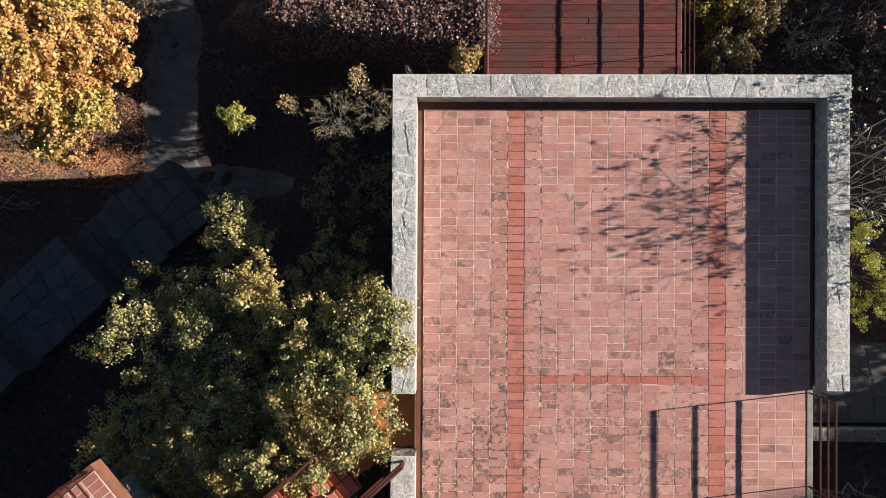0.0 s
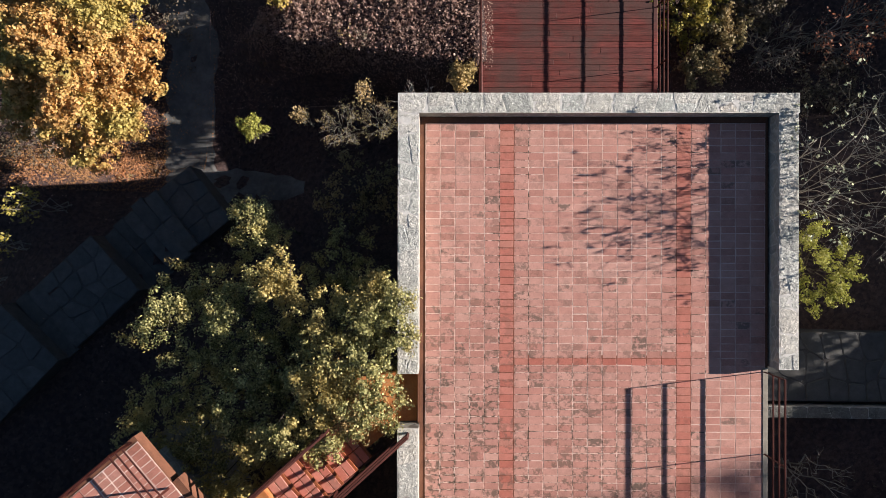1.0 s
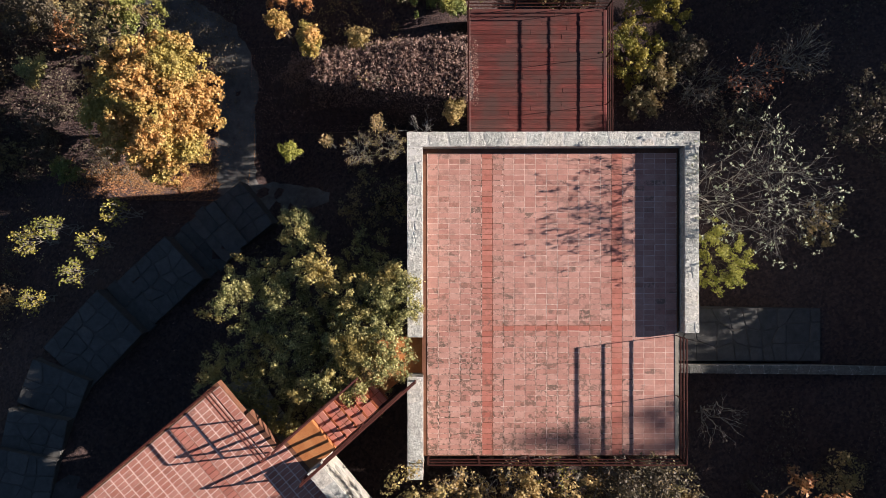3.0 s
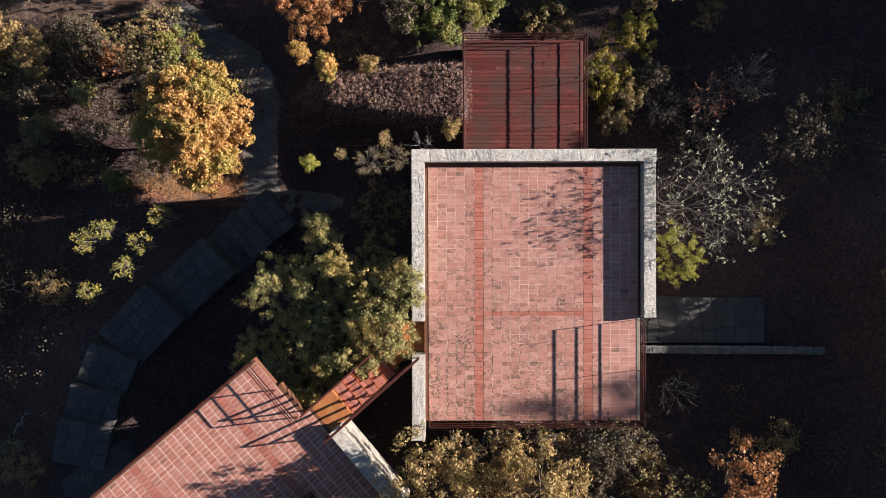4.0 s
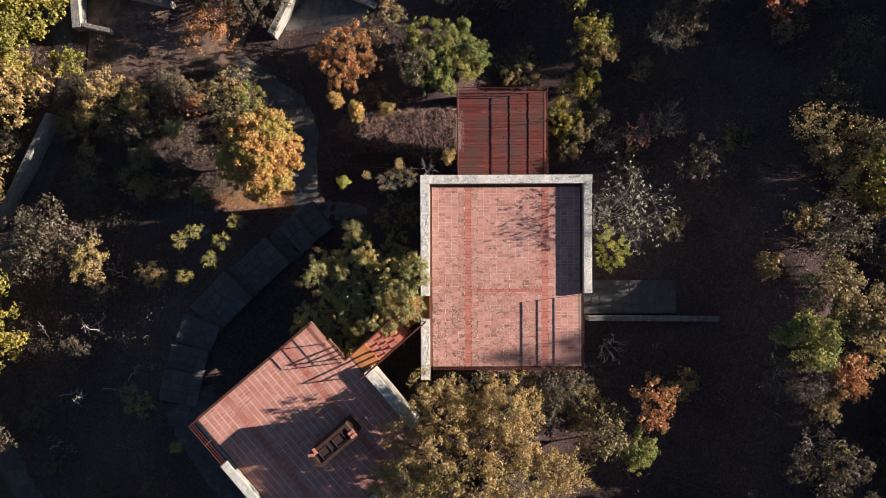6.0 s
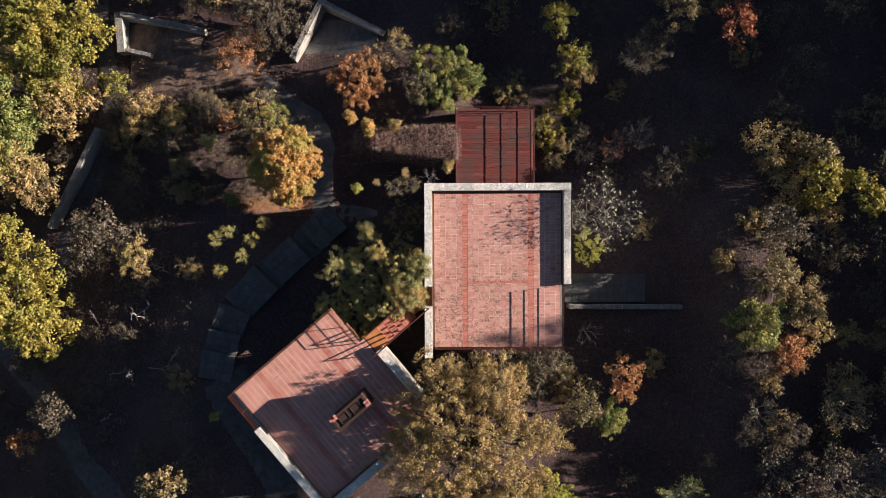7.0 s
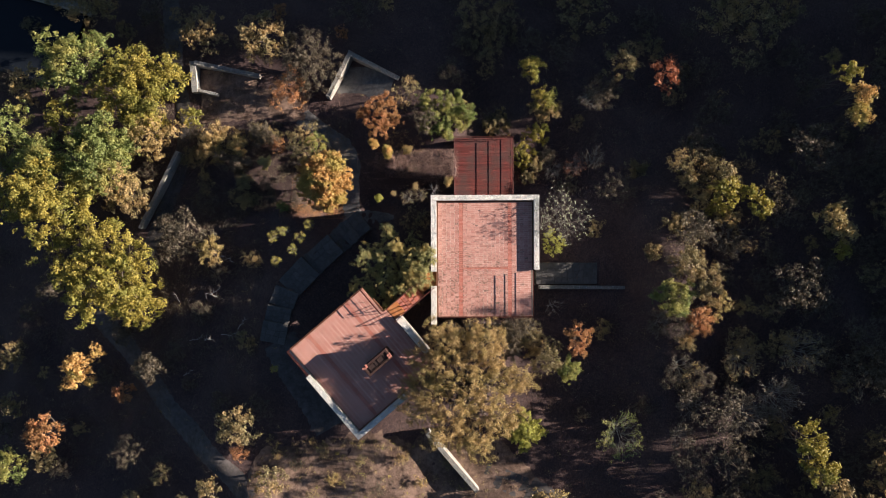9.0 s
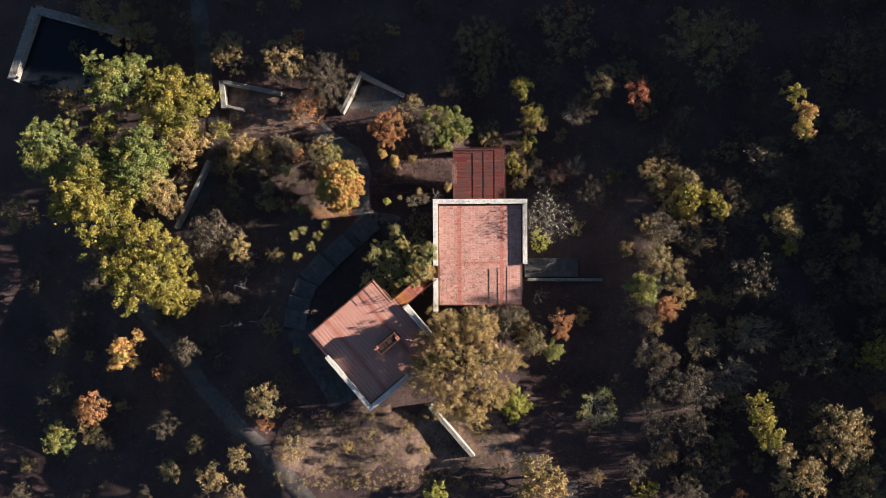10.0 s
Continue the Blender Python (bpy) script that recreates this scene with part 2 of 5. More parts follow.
earth = material("packed_earth", 0.95)
earth_n = noise_of(earth, 3.0, 8, 0.7)
earth_c = ramp(earth, noise_of(earth, 0.6, 4).outputs[0], [(0.3, (0.065, 0.06, 0.06)), (0.7, (0.12, 0.112, 0.108))])
finish(earth, blend(earth, "MULTIPLY", 0.8, earth_c, ramp(earth, earth_n.outputs[0], [(0.3, 0.5), (0.7, 1.3)])), earth_n.outputs[0], 0.6, 0.03)
lane_mat = material("lane_mat", 0.95)
lane_n = noise_of(lane_mat, 3.5, 8, 0.7)
lane_c = ramp(lane_mat, noise_of(lane_mat, 0.8, 4).outputs[0], [(0.3, (0.10, 0.10, 0.10)), (0.7, (0.165, 0.163, 0.158))])
finish(lane_mat, blend(lane_mat, "MULTIPLY", 0.8, lane_c, ramp(lane_mat, lane_n.outputs[0], [(0.3, 0.5), (0.7, 1.3)])), lane_n.outputs[0], 0.6, 0.03)
pale_soil = material("pale_soil", 0.97)
pale_n = noise_of(pale_soil, 4.0, 8, 0.75)
pale_c = ramp(pale_soil, noise_of(pale_soil, 0.7, 5).outputs[0], [(0.36, (0.11, 0.074, 0.056)), (0.64, (0.26, 0.182, 0.14))])
finish(pale_soil, blend(pale_soil, "MULTIPLY", 0.9, pale_c, ramp(pale_soil, pale_n.outputs[0], [(0.3, 0.4), (0.7, 1.35)])), pale_n.outputs[0], 1.0, 0.06)
cement = material("cement", 0.9)
finish(cement, ramp(cement, noise_of(cement, 8.0, 6, 0.7).outputs[0], [(0.3, (0.22, 0.20, 0.17)), (0.7, (0.34, 0.31, 0.26))]))
# dark colour that holds the shade on the stack's top and flues
stack_shade = material("stack_shade", 0.95)
finish(stack_shade, ramp(stack_shade, noise_of(stack_shade, 6.0).outputs[0], [(0.3, (0.025, 0.018, 0.016)), (0.7, (0.05, 0.03, 0.026))]))
water = material("water", 0.08)
finish(water, (0.012, 0.016, 0.022), noise_of(water, 3.0, 3).outputs[0], 0.05, 0.01)

bark = material("bark", 0.95)
bark_n = noise_of(bark, 14.0, 6, 0.7)
finish(bark, ramp(bark, bark_n.outputs[0], [(0.3, (0.05, 0.04, 0.032)), (0.7, (0.16, 0.135, 0.11))]), bark_n.outputs[0], 0.7, 0.02)
dry_wood = material("dry_wood", 0.9)
finish(dry_wood, ramp(dry_wood, noise_of(dry_wood, 14.0, 5).outputs[0], [(0.3, (0.26, 0.24, 0.22)), (0.7, (0.44, 0.41, 0.38))]))
pale_bark = material("pale_bark", 0.9)
finish(pale_bark, ramp(pale_bark, noise_of(pale_bark, 14.0, 5).outputs[0], [(0.3, (0.16, 0.145, 0.125)), (0.7, (0.32, 0.295, 0.255))]))


def leaf_material(name, tones, patchy=None):
    """Leaves: a tone for each leaf, drifting over the crown, with light through the blade."""
    m = material(name, 0.55)
    tone = node(m, "ShaderNodeNewGeometry").outputs["Random Per Island"]
    n = len(tones)
    mean = [sum(c[i] for c in tones) / n for i in range(3)]
    base = ramp(m, tone, [(i / (n - 1), tuple(0.75 * c[j] + 0.25 * mean[j] for j in range(3))) for i, c in enumerate(tones)])
    age = value(m, "FRACT", value(m, "MULTIPLY", tone, 53.7))
    base = blend(m, "MULTIPLY", 1.0, base, ramp(m, age, [(0.0, 0.62), (0.35, 0.9), (0.75, 1.12), (1.0, 1.35)]))
    if patchy:
        a = noise_of(m, 0.75, 2, 0.5)
        base = blend(m, "MIX", ramp(m, a.outputs[0], [(0.46, 0.0), (0.6, 0.6)]), base, patchy)
    clump = noise_of(m, 2.6, 3, 0.6)
    base = blend(m, "MULTIPLY", 0.85, base, ramp(m, clump.outputs[0], [(0.36, 0.78), (0.5, 0.97), (0.62, 1.12)]))
    b = m.node_tree.nodes["Principled BSDF"]
    link(m, base, b.inputs["Base Color"])
    t = node(m, "ShaderNodeBsdfTranslucent")
    link(m, base, t.inputs["Color"])
    s = node(m, "ShaderNodeMixShader", Fac=0.25)
    link(m, b.outputs[0], s.inputs[1])
    link(m, t.outputs[0], s.inputs[2])
    link(m, s.outputs[0], m.node_tree.nodes["Material Output"].inputs["Surface"])
    return m


LEAF = {
    "gold": leaf_material("leaf_gold", ((0.45, 0.23, 0.08), (0.60, 0.37, 0.13), (0.71, 0.48, 0.19), (0.49, 0.275, 0.10)), (0.38, 0.38, 0.105)),
    "olive": leaf_material("leaf_olive", ((0.155, 0.14, 0.07), (0.23, 0.20, 0.10), (0.34, 0.275, 0.14), (0.195, 0.165, 0.085)), (0.46, 0.31, 0.14)),
    "sprig": leaf_material("leaf_sprig", ((0.10, 0.11, 0.045), (0.30, 0.30, 0.115), (0.74, 0.68, 0.31), (0.17, 0.185, 0.075)), (0.60, 0.45, 0.16)),
    "yellow": leaf_material("leaf_yellow", ((0.26, 0.225, 0.05), (0.38, 0.32, 0.07), (0.32, 0.28, 0.065), (0.46, 0.36, 0.085)), (0.17, 0.20, 0.05)),
    "green": leaf_material("leaf_green", ((0.14, 0.185, 0.06), (0.20, 0.25, 0.08), (0.25, 0.29, 0.09), (0.16, 0.205, 0.07)), (0.40, 0.35, 0.10)),
    "rust": leaf_material("leaf_rust", ((0.45, 0.19, 0.085), (0.55, 0.27, 0.125), (0.37, 0.165, 0.08), (0.58, 0.34, 0.155)), (0.28, 0.17, 0.07)),
    "brown": leaf_material("leaf_brown", ((0.33, 0.24, 0.105), (0.475, 0.345, 0.155), (0.40, 0.29, 0.125), (0.58, 0.42, 0.195)), (0.31, 0.265, 0.10)),
    "grey": leaf_material("leaf_grey", ((0.095, 0.08, 0.056), (0.135, 0.113, 0.08), (0.185, 0.153, 0.11), (0.115, 0.10, 0.064))),
    "pale": leaf_material("leaf_pale", ((0.38, 0.41, 0.26), (0.54, 0.55, 0.40), (0.28, 0.32, 0.17))),
    "lime": leaf_material("leaf_lime", ((0.24, 0.27, 0.055), (0.38, 0.385, 0.085), (0.50, 0.47, 0.13))),
    "red": leaf_material("leaf_red", ((0.36, 0.12, 0.06), (0.42, 0.17, 0.09), (0.30, 0.10, 0.06))),
    "litter": leaf_material("leaf_litter", ((0.22, 0.14, 0.115), (0.38, 0.255, 0.215), (0.47, 0.335, 0.285), (0.29, 0.18, 0.145), (0.16, 0.10, 0.075))),
}
for m_ in LEAF.values():
    m_.node_tree.nodes["Principled BSDF"].inputs["Specular IOR Level"].default_value = 0.3


# ---- mesh helpers ----
def link_mesh(name, verts, faces, mat, parent=None, label="", smooth=False):
    me = bpy.data.meshes.new(name)
    me.from_pydata([tuple(v) for v in verts], [], faces)
    me.materials.append(mat)
    if smooth:
        me.shade_smooth()
    ob = new(name, me)
    if parent is not None:
        ob.parent = parent
    return tagged(ob, label)


def part(name, bm, mat, parent=None, label=""):
    bmesh.ops.recalc_face_normals(bm, faces=bm.faces)
    me = bpy.data.meshes.new(name)
    bm.to_mesh(me)
    bm.free()
    me.materials.append(mat)
    ob = new(name, me)
    if parent is not None:
        ob.parent = parent
    return tagged(ob, label)


def thing(name, label, category, group="", kind="", at=(0, 0, 0), turn=0):
    ob = new(name)
    ob.matrix_basis = pose(*at, 0, 0, turn)
    ob.empty_display_size = 0.2
    return tagged(ob, label, category, group, kind)


def block(x0, x1, y0, y1, z0, z1, bevel=0.01):
    bm = bmesh.new()
    bmesh.ops.create_cube(bm, size=1)
    for v in bm.verts:
        v.co = ((x0 + x1) / 2 + v.co.x * (x1 - x0), (y0 + y1) / 2 + v.co.y * (y1 - y0), (z0 + z1) / 2 + v.co.z * (z1 - z0))
    if bevel:
        bmesh.ops.bevel(bm, geom=bm.edges[:], offset=bevel, segments=1, affect="EDGES")
    return bm


def bar(a, b, w, h):
    """A straight bar from a to b, w wide and h high."""
    a, b = Vector(a), Vector(b)
    bm = block(-w / 2, w / 2, -h / 2, h / 2, 0, (b - a).length, min(w, h) * 0.15)
    d = (b - a).normalized()
    side = d.cross(Vector((0, 0, 1))) if abs(d.z) < 0.99 else Vector((1, 0, 0))
    side.normalize()
    up = side.cross(d)
    m = Matrix((side, up, d)).transposed().to_4x4()
    m.translation = a
    bm.transform(m)
    return bm


def piece(name, outline, top, thick, rim, mat, parent, rough=0.0):
    """A flat stone on an outline: worn rim, slightly domed top."""
    n = len(outline)
    cx, cy = sum(p[0] for p in outline) / n, sum(p[1] for p in outline) / n
    verts, faces = [], []
    for inset, z in ((0.0, top - thick), (0.0, top - rim), (rim * 1.2, top)):
        for x, y in outline:
            d = math.hypot(x - cx, y - cy)
            k = max(0.3, 1 - inset / max(d, 1e-4))
            verts.append((cx + (x - cx) * k, cy + (y - cy) * k, z + (R.uniform(-rough, rough) if inset else 0)))
    if rough > 0.008:
        for x, y in outline:
            k = R.uniform(0.4, 0.62)
            verts.append((cx + (x - cx) * k, cy + (y - cy) * k, top + R.uniform(-0.8, 1.4) * rough))
    rings = 3 + (rough > 0.008)
    verts.append((cx, cy, top + R.uniform(-0.5, 1.2) * rough))
    for r in range(0, (rings - 1) * n, n):
        for i in range(n):
            j = (i + 1) % n
            faces.append((r + i, r + j, r + n + j, r + n + i))
    for i in range(n):
        faces.append(((rings - 1) * n + i, (rings - 1) * n + (i + 1) % n, rings * n))
    return link_mesh(name, verts, faces, mat, parent)


def ccw(p):
    a = sum(p[i - 1][0] * p[i][1] - p[i][0] * p[i - 1][1] for i in range(len(p)))
    return p if a > 0 else p[::-1]


def strip_cells(length, width, step, split):
    """Irregular cells that fill a strip: outlines in (along, across)."""
    cuts, u = [(0.0, 0.0)], 0.0
    while True:
        u += R.uniform(*step)
        if u > length - step[0] * 0.7:
            break
        s = R.uniform(-0.3, 0.3) * step[0]
        cuts.append((u - s, u + s))
    cuts.append((length, length))
    cells = []
    for (a0, a1), (b0, b1) in zip(cuts, cuts[1:]):
        if R.random() < split:
            k0, k1 = R.uniform(0.3, 0.7), R.uniform(0.3, 0.7)
            ml, mr = a0 + (a1 - a0) * k0, b0 + (b1 - b0) * k1
            cells.append([(a0, 0), (b0, 0), (mr, width * k1), (ml, width * k0)])
            cells.append([(ml, width * k0), (mr, width * k1), (b1, width), (a1, width)])
        else:
            cells.append([(a0, 0), (b0, 0), (b1, width), (a1, width)])
    return cells


def soften(cell, gap, corner=(0.08, 0.22)):
    """Shrinks a cell by a joint and breaks its corners."""
    n = len(cell)
    cx, cy = sum(p[0] for p in cell) / n, sum(p[1] for p in cell) / n
    out = []
    for i in range(n):
        p, q, s = cell[i], cell[i - 1], cell[(i + 1) % n]
        for o in (q, s):
            k = R.uniform(*corner)
            x, y = p[0] + (o[0] - p[0]) * k, p[1] + (o[1] - p[1]) * k
            d = math.hypot(x - cx, y - cy)
            f = 1 - gap / max(d, gap * 2)
            out.append((cx + (x - cx) * f + R.uniform(-0.2, 0.2) * gap, cy + (y - cy) * f + R.uniform(-0.2, 0.2) * gap))
    return out


def hewn(x, y, lumps):
    """Height of a rough hewn face at x, y."""
    p = Vector((x, y, lumps))
    return 0.004 * noise.noise(p * 9) + 0.0035 * noise.noise(p * 23) + 0.003 * noise.noise(p * 55)


def hewn_stone(name, outline, top, thick, mat, parent, rings=6):
    """A rough cap stone on an outline: sides, and a lumpy top in rings."""
    pts = []
    for i, p in enumerate(outline):
        q = outline[(i + 1) % len(outline)]
        k = max(1, round(math.hypot(q[0] - p[0], q[1] - p[1]) / 0.045))
        pts += [(p[0] + (q[0] - p[0]) * j / k, p[1] + (q[1] - p[1]) * j / k) for j in range(k)]
    n = len(pts)
    cx, cy = sum(p[0] for p in pts) / n, sum(p[1] for p in pts) / n
    lumps = R.uniform(0, 50)
    pts = [(x + 0.012 * noise.noise((x * 14, y * 14, lumps)), y + 0.012 * noise.noise((x * 14, y * 14, lumps + 9))) for x, y in pts]
    verts = [(x, y, top - thick) for x, y in pts]
    for r in range(rings):
        k = 1 - r / rings
        verts += [(cx + (x - cx) * k, cy + (y - cy) * k, top - (0.005 if r == 0 else 0) + hewn(cx + (x - cx) * k, cy + (y - cy) * k, lumps)) for x, y in pts]
    verts.append((cx, cy, top + hewn(cx, cy, lumps)))
    faces = [(r * n + i, r * n + (i + 1) % n, (r + 1) * n + (i + 1) % n, (r + 1) * n + i) for r in range(rings) for i in range(n)]
    faces += [(rings * n + i, rings * n + (i + 1) % n, len(verts) - 1) for i in range(n)]
    return link_mesh(name, verts, faces, mat, parent)


def stone_cap(parent, a, b, width, top, step=(0.22, 0.5), split=0.45, name="stone", mat=None, rough=0.004, rugged=False):
    """Lays irregular stones on a strip that runs from a to b (its right-hand edge), width to the left."""
    a, b = Vector(a), Vector(b)
    d = (b - a).normalized()
    s = Vector((-d.y, d.x))
    for cell in strip_cells((b - a).length, width, step, split):
        o = [tuple(a + d * u + s * v) for u, v in soften(cell, 0.004 if rugged else 0.003, (0.03, 0.16))]
        if rugged:
            hewn_stone(name, ccw(o), top + R.uniform(-0.004, 0.004), 0.05, mat or stone, parent)
        else:
            piece(name, ccw(o), top + R.uniform(-0.004, 0.006), 0.05, 0.008, mat or stone, parent, rough)


def tube(path, radii, sides=5):
    """Vertices and faces of a tapered tube along points."""
    verts, faces = [], []
    for i, p in enumerate(path):
        d = Vector(path[min(i + 1, len(path) - 1)]) - Vector(path[max(i - 1, 0)])
        q = d.to_track_quat("Z", "X")
        for k in range(sides):
            a = 2 * math.pi * k / sides
            verts.append(tuple(Vector(p) + q @ Vector((math.cos(a) * radii[i], math.sin(a) * radii[i], 0))))
    for i in range(len(path) - 1):
        for k in range(sides):
            j = (k + 1) % sides
            faces.append((i * sides + k, i * sides + j, (i + 1) * sides + j, (i + 1) * sides + k))
    faces.append(tuple(range((len(path) - 1) * sides, len(path) * sides)))
    return verts, faces


def quads_mesh(name, pts, mat, parent=None):
    """A mesh of separate folded leaves: pts is n x 4 x 3."""
    n = len(pts)
    me = bpy.data.meshes.new(name)
    me.vertices.add(n * 4)
    me.vertices.foreach_set("co", np.ascontiguousarray(pts, dtype=np.float32).ravel())
    tri = (np.arange(n)[:, None] * 4 + np.array([0, 1, 2, 0, 2, 3])[None, :]).ravel()
    me.loops.add(n * 6)
    me.loops.foreach_set("vertex_index", tri.astype(np.int32))
    me.polygons.add(n * 2)
    me.polygons.foreach_set("loop_start", np.arange(n * 2, dtype=np.int32) * 3)
    me.update(calc_edges=True)
    me.materials.append(mat)
    ob = new(name, me)
    if parent is not None:
        ob.parent = parent
    return ob


def blades_mesh(name, pts, mat, parent=None):
    """A mesh of separate pointed blades: pts is n x 3 x 3."""
    n = len(pts)
    me = bpy.data.meshes.new(name)
    me.vertices.add(n * 3)
    me.vertices.foreach_set("co", np.ascontiguousarray(pts, dtype=np.float32).ravel())
    me.loops.add(n * 3)
    me.loops.foreach_set("vertex_index", np.arange(n * 3, dtype=np.int32))
    me.polygons.add(n)
    me.polygons.foreach_set("loop_start", np.arange(n, dtype=np.int32) * 3)
    me.update(calc_edges=True)
    me.materials.append(mat)
    ob = new(name, me)
    if parent is not None:
        ob.parent = parent
    return ob


def blades(centres, size, rng, up=0.5, facing=None, wide=1.0, loose=0.5):
    """Pointed blades about centres, made of the corners of folded leaves."""
    q = leaves(centres, size, rng, up, facing, wide, loose)
    return np.stack([q[:, 1] * 0.75 + q[:, 0] * 0.25, q[:, 2], q[:, 3] * 0.75 + q[:, 0] * 0.25], 1)


def leaves(centres, size, rng, up=0.5, facing=None, wide=1.0, loose=0.42):
    """Folded leaf blades about centres (n x 3), each turned its own way, or loosely towards facing."""
    n = len(centres)
    nrm = rng.normal(size=(n, 3)) * 0.6 + np.array([0.45, 0.05, up]) if facing is None else facing + rng.normal(size=(n, 3)) * loose
    nrm /= np.linalg.norm(nrm, axis=1)[:, None]
    d = rng.normal(size=(n, 3))
    d -= (d * nrm).sum(1)[:, None] * nrm
    d /= np.linalg.norm(d, axis=1)[:, None]
    s = np.cross(nrm, d)
    L = (size * rng.uniform(0.6, 1.3, n))[:, None]
    w = L * rng.uniform(0.34, 0.52, n)[:, None] * wide
    f = nrm * L * 0.12
    return np.stack([centres - d * L * 0.5, centres - d * L * 0.05 - s * w + f, centres + d * L * 0.5, centres - d * L * 0.05 + s * w + f], 1)


# ---- terrain ----
SPOTS = np.array([
    (-10.8, -3.6, 1.0), (-11.0, -6.0, 1.6), (-11.6, -8.4, 2.0), (-8.4, -1.0, 0.7), (-6.0, 0.4, 0.5), (-4.5, 1.5, -1.9), (-4.9, 2.0, -2.3), (-3.4, 1.4, -0.9),
    (-6.3, 4.3, -2.15), (-6.3, 3.2, -2.2), (-6.3, 2.3, -2.15), (-7.4, 3.6, -1.7), (-7.2, 2.3, -1.6), (-6.3, 5.6, -2.1), (-5.0, 3.3, -1.7), (-5.2, 5.9, -1.9), (-4.9, 2.2, -2.2), (-4.2, 3.4, -1.3), (-4.3, 2.2, -2.2), (-9.2, 4.4, -1.7), (-9.6, 3.0, -1.3), (-10.0, 1.1, 0.0), (-0.4, 3.4, -1.9), (-1.5, 3.5, -1.8), (-2.6, 3.5, -1.65), (-3.5, 3.3, -1.85), (-2.0, 2.6, -1.5), (0.0, 6.9, -0.3), (-1.6, 6.9, -0.55), (-3.2, 6.8, -0.9), (2.4, 3.4, -1.3), (4.0, 3.0, -1.0), (2.4, 5.6, -0.9), (4.2, 5.6, -1.2), (1.6, 4.5, -1.0), (9.7, -2.0, 1.4), (9.2, -3.6, 1.3), (11.4, -3.6, 1.4),
    (-20.0, 3.5, -3.2), (-7.0, 11.0, -3.2), (-15.5, 11.0, -3.05), (3.0, 9.0, -3.0), (8.0, 5.0, -1.6), (0.0, -8.0, 2.3), (8.3, -5.6, 1.0), (7.2, -7.0, 1.3), (9.8, -6.5, 1.2),
])
MORE = np.array([
    (-5.0, -15.0, 2.5), (2.0, -16.5, 2.5), (-12.0, -17.0, 2.3), (10.0, -11.0, 1.9), (21.0, -14.0, 2.4), (25.0, 8.0, 0.2),
    (17.5, -3.0, 2.7), (13.8, -3.0, 4.2), (13.8, 0.0, 3.2), (14.2, -6.5, 3.7), (14.6, -9.5, 3.7), (14.8, -12.5, 3.7), (18.0, -8.0, 2.8), (9.0, 0.5, 0.9), (-23.0, -5.0, -2.4), (-24.0, -11.0, -2.9), (-30.0, 15.0, -6.0), (14.0, 11.0, -1.9), (-2.5, -3.5, 1.0),
    (-32.0, -18.0, -5.0), (-26.0, -15.0, -3.4), (-29.0, -12.0, -4.2), (32.0, -2.0, 1.4), (0.0, 22.0, -5.5), (22.0, 22.0, -2.6), (2.0, -26.0, 2.6), (-20.0, 24.0, -7.0), (-13.5, 3.5, -1.4), (-13.0, 7.0, -2.2), (-12.5, 5.2, -1.6), (-15.0, -2.0, -0.9), (-16.5, -7.0, -0.4), (-17.6, -11.4, 0.4), (-15.0, -14.1, 1.5), (-16.6, -15.7, -0.2), (-19.6, -13.0, -1.1), (-14.0, -18.6, 1.0), (-22.0, -18.0, -2.3), (-34.0, -9.0, -7.0), (-34.0, -2.0, -7.0), (-34.0, -15.0, -6.0), (-30.0, -8.0, -4.0), (-12.5, 9.3, -2.9), (-16.0, 9.0, -3.1),
])
SPOTS = np.concatenate([SPOTS, MORE])
PLANE = np.linalg.lstsq(np.c_[SPOTS[:, :2], np.ones(len(SPOTS))], SPOTS[:, 2], rcond=None)[0]


def terr(x, y):
    """Height of the ground at x, y (arrays)."""
    x, y = np.asarray(x, float), np.asarray(y, float)
    far = np.hypot(x, y)
    k = np.minimum(1, 55 / np.maximum(far, 1))
    base = (PLANE[0] * x + PLANE[1] * y) * k + PLANE[2]
    s = y - 0.126 * x
    # unseen eastern ridge, added and tuned to keep the low ground in shadow
    shading_ridge = 15.9 + 1.2 / (1 + np.exp(-np.maximum(s + 9.0, -90) / 1.5)) + 3.8 / (1 + np.exp(-np.maximum(s - 10.0, -90) / 1.0)) + 12.0 / (1 + np.exp(-np.maximum(s - 17.0, -90) / 1.6))
    base = base + shading_ridge * np.exp(-(((x - 78) / 15) ** 2))
    top = bottom = 0
    for sx, sy, sz in SPOTS:
        w = 1 / (((x - sx) ** 2 + (y - sy) ** 2) + 0.6) ** 1.5
        top = top + w * (sz - (PLANE[0] * sx + PLANE[1] * sy + PLANE[2]))
        bottom = bottom + w
    fade = np.exp(-(np.maximum(far - 34, 0) / 18) ** 2)
    bumps = 0.06 * np.sin(x * 1.7 + 0.6 * y) * np.sin(y * 1.3 - 0.4 * x) + 0.03 * np.sin(x * 4.1 + 1) * np.sin(y * 3.7 + 2)
    z = base + top / bottom * fade
    # the litter bank behind the deck, falling evenly to the west
    inside = (x > -5.5) & (x < 2) & (y > 2) & (y < 7)
    edge = lambda v, a, b: np.clip((v - a) / (b - a), 0, 1)
    w = edge(x, -5.4, -3.4) * edge(x, 1.6, 0.9) * edge(y, 2.9 - 0.16 * x, 3.95 - 0.16 * x) * edge(y, 6.2 + 0.12 * x, 5.3 + 0.1 * x)
    w = np.where(inside, w * w * (3 - 2 * w), 0)
    return z * (1 - w) + (0.34 + 0.06 * (x - 0.3)) * w + bumps


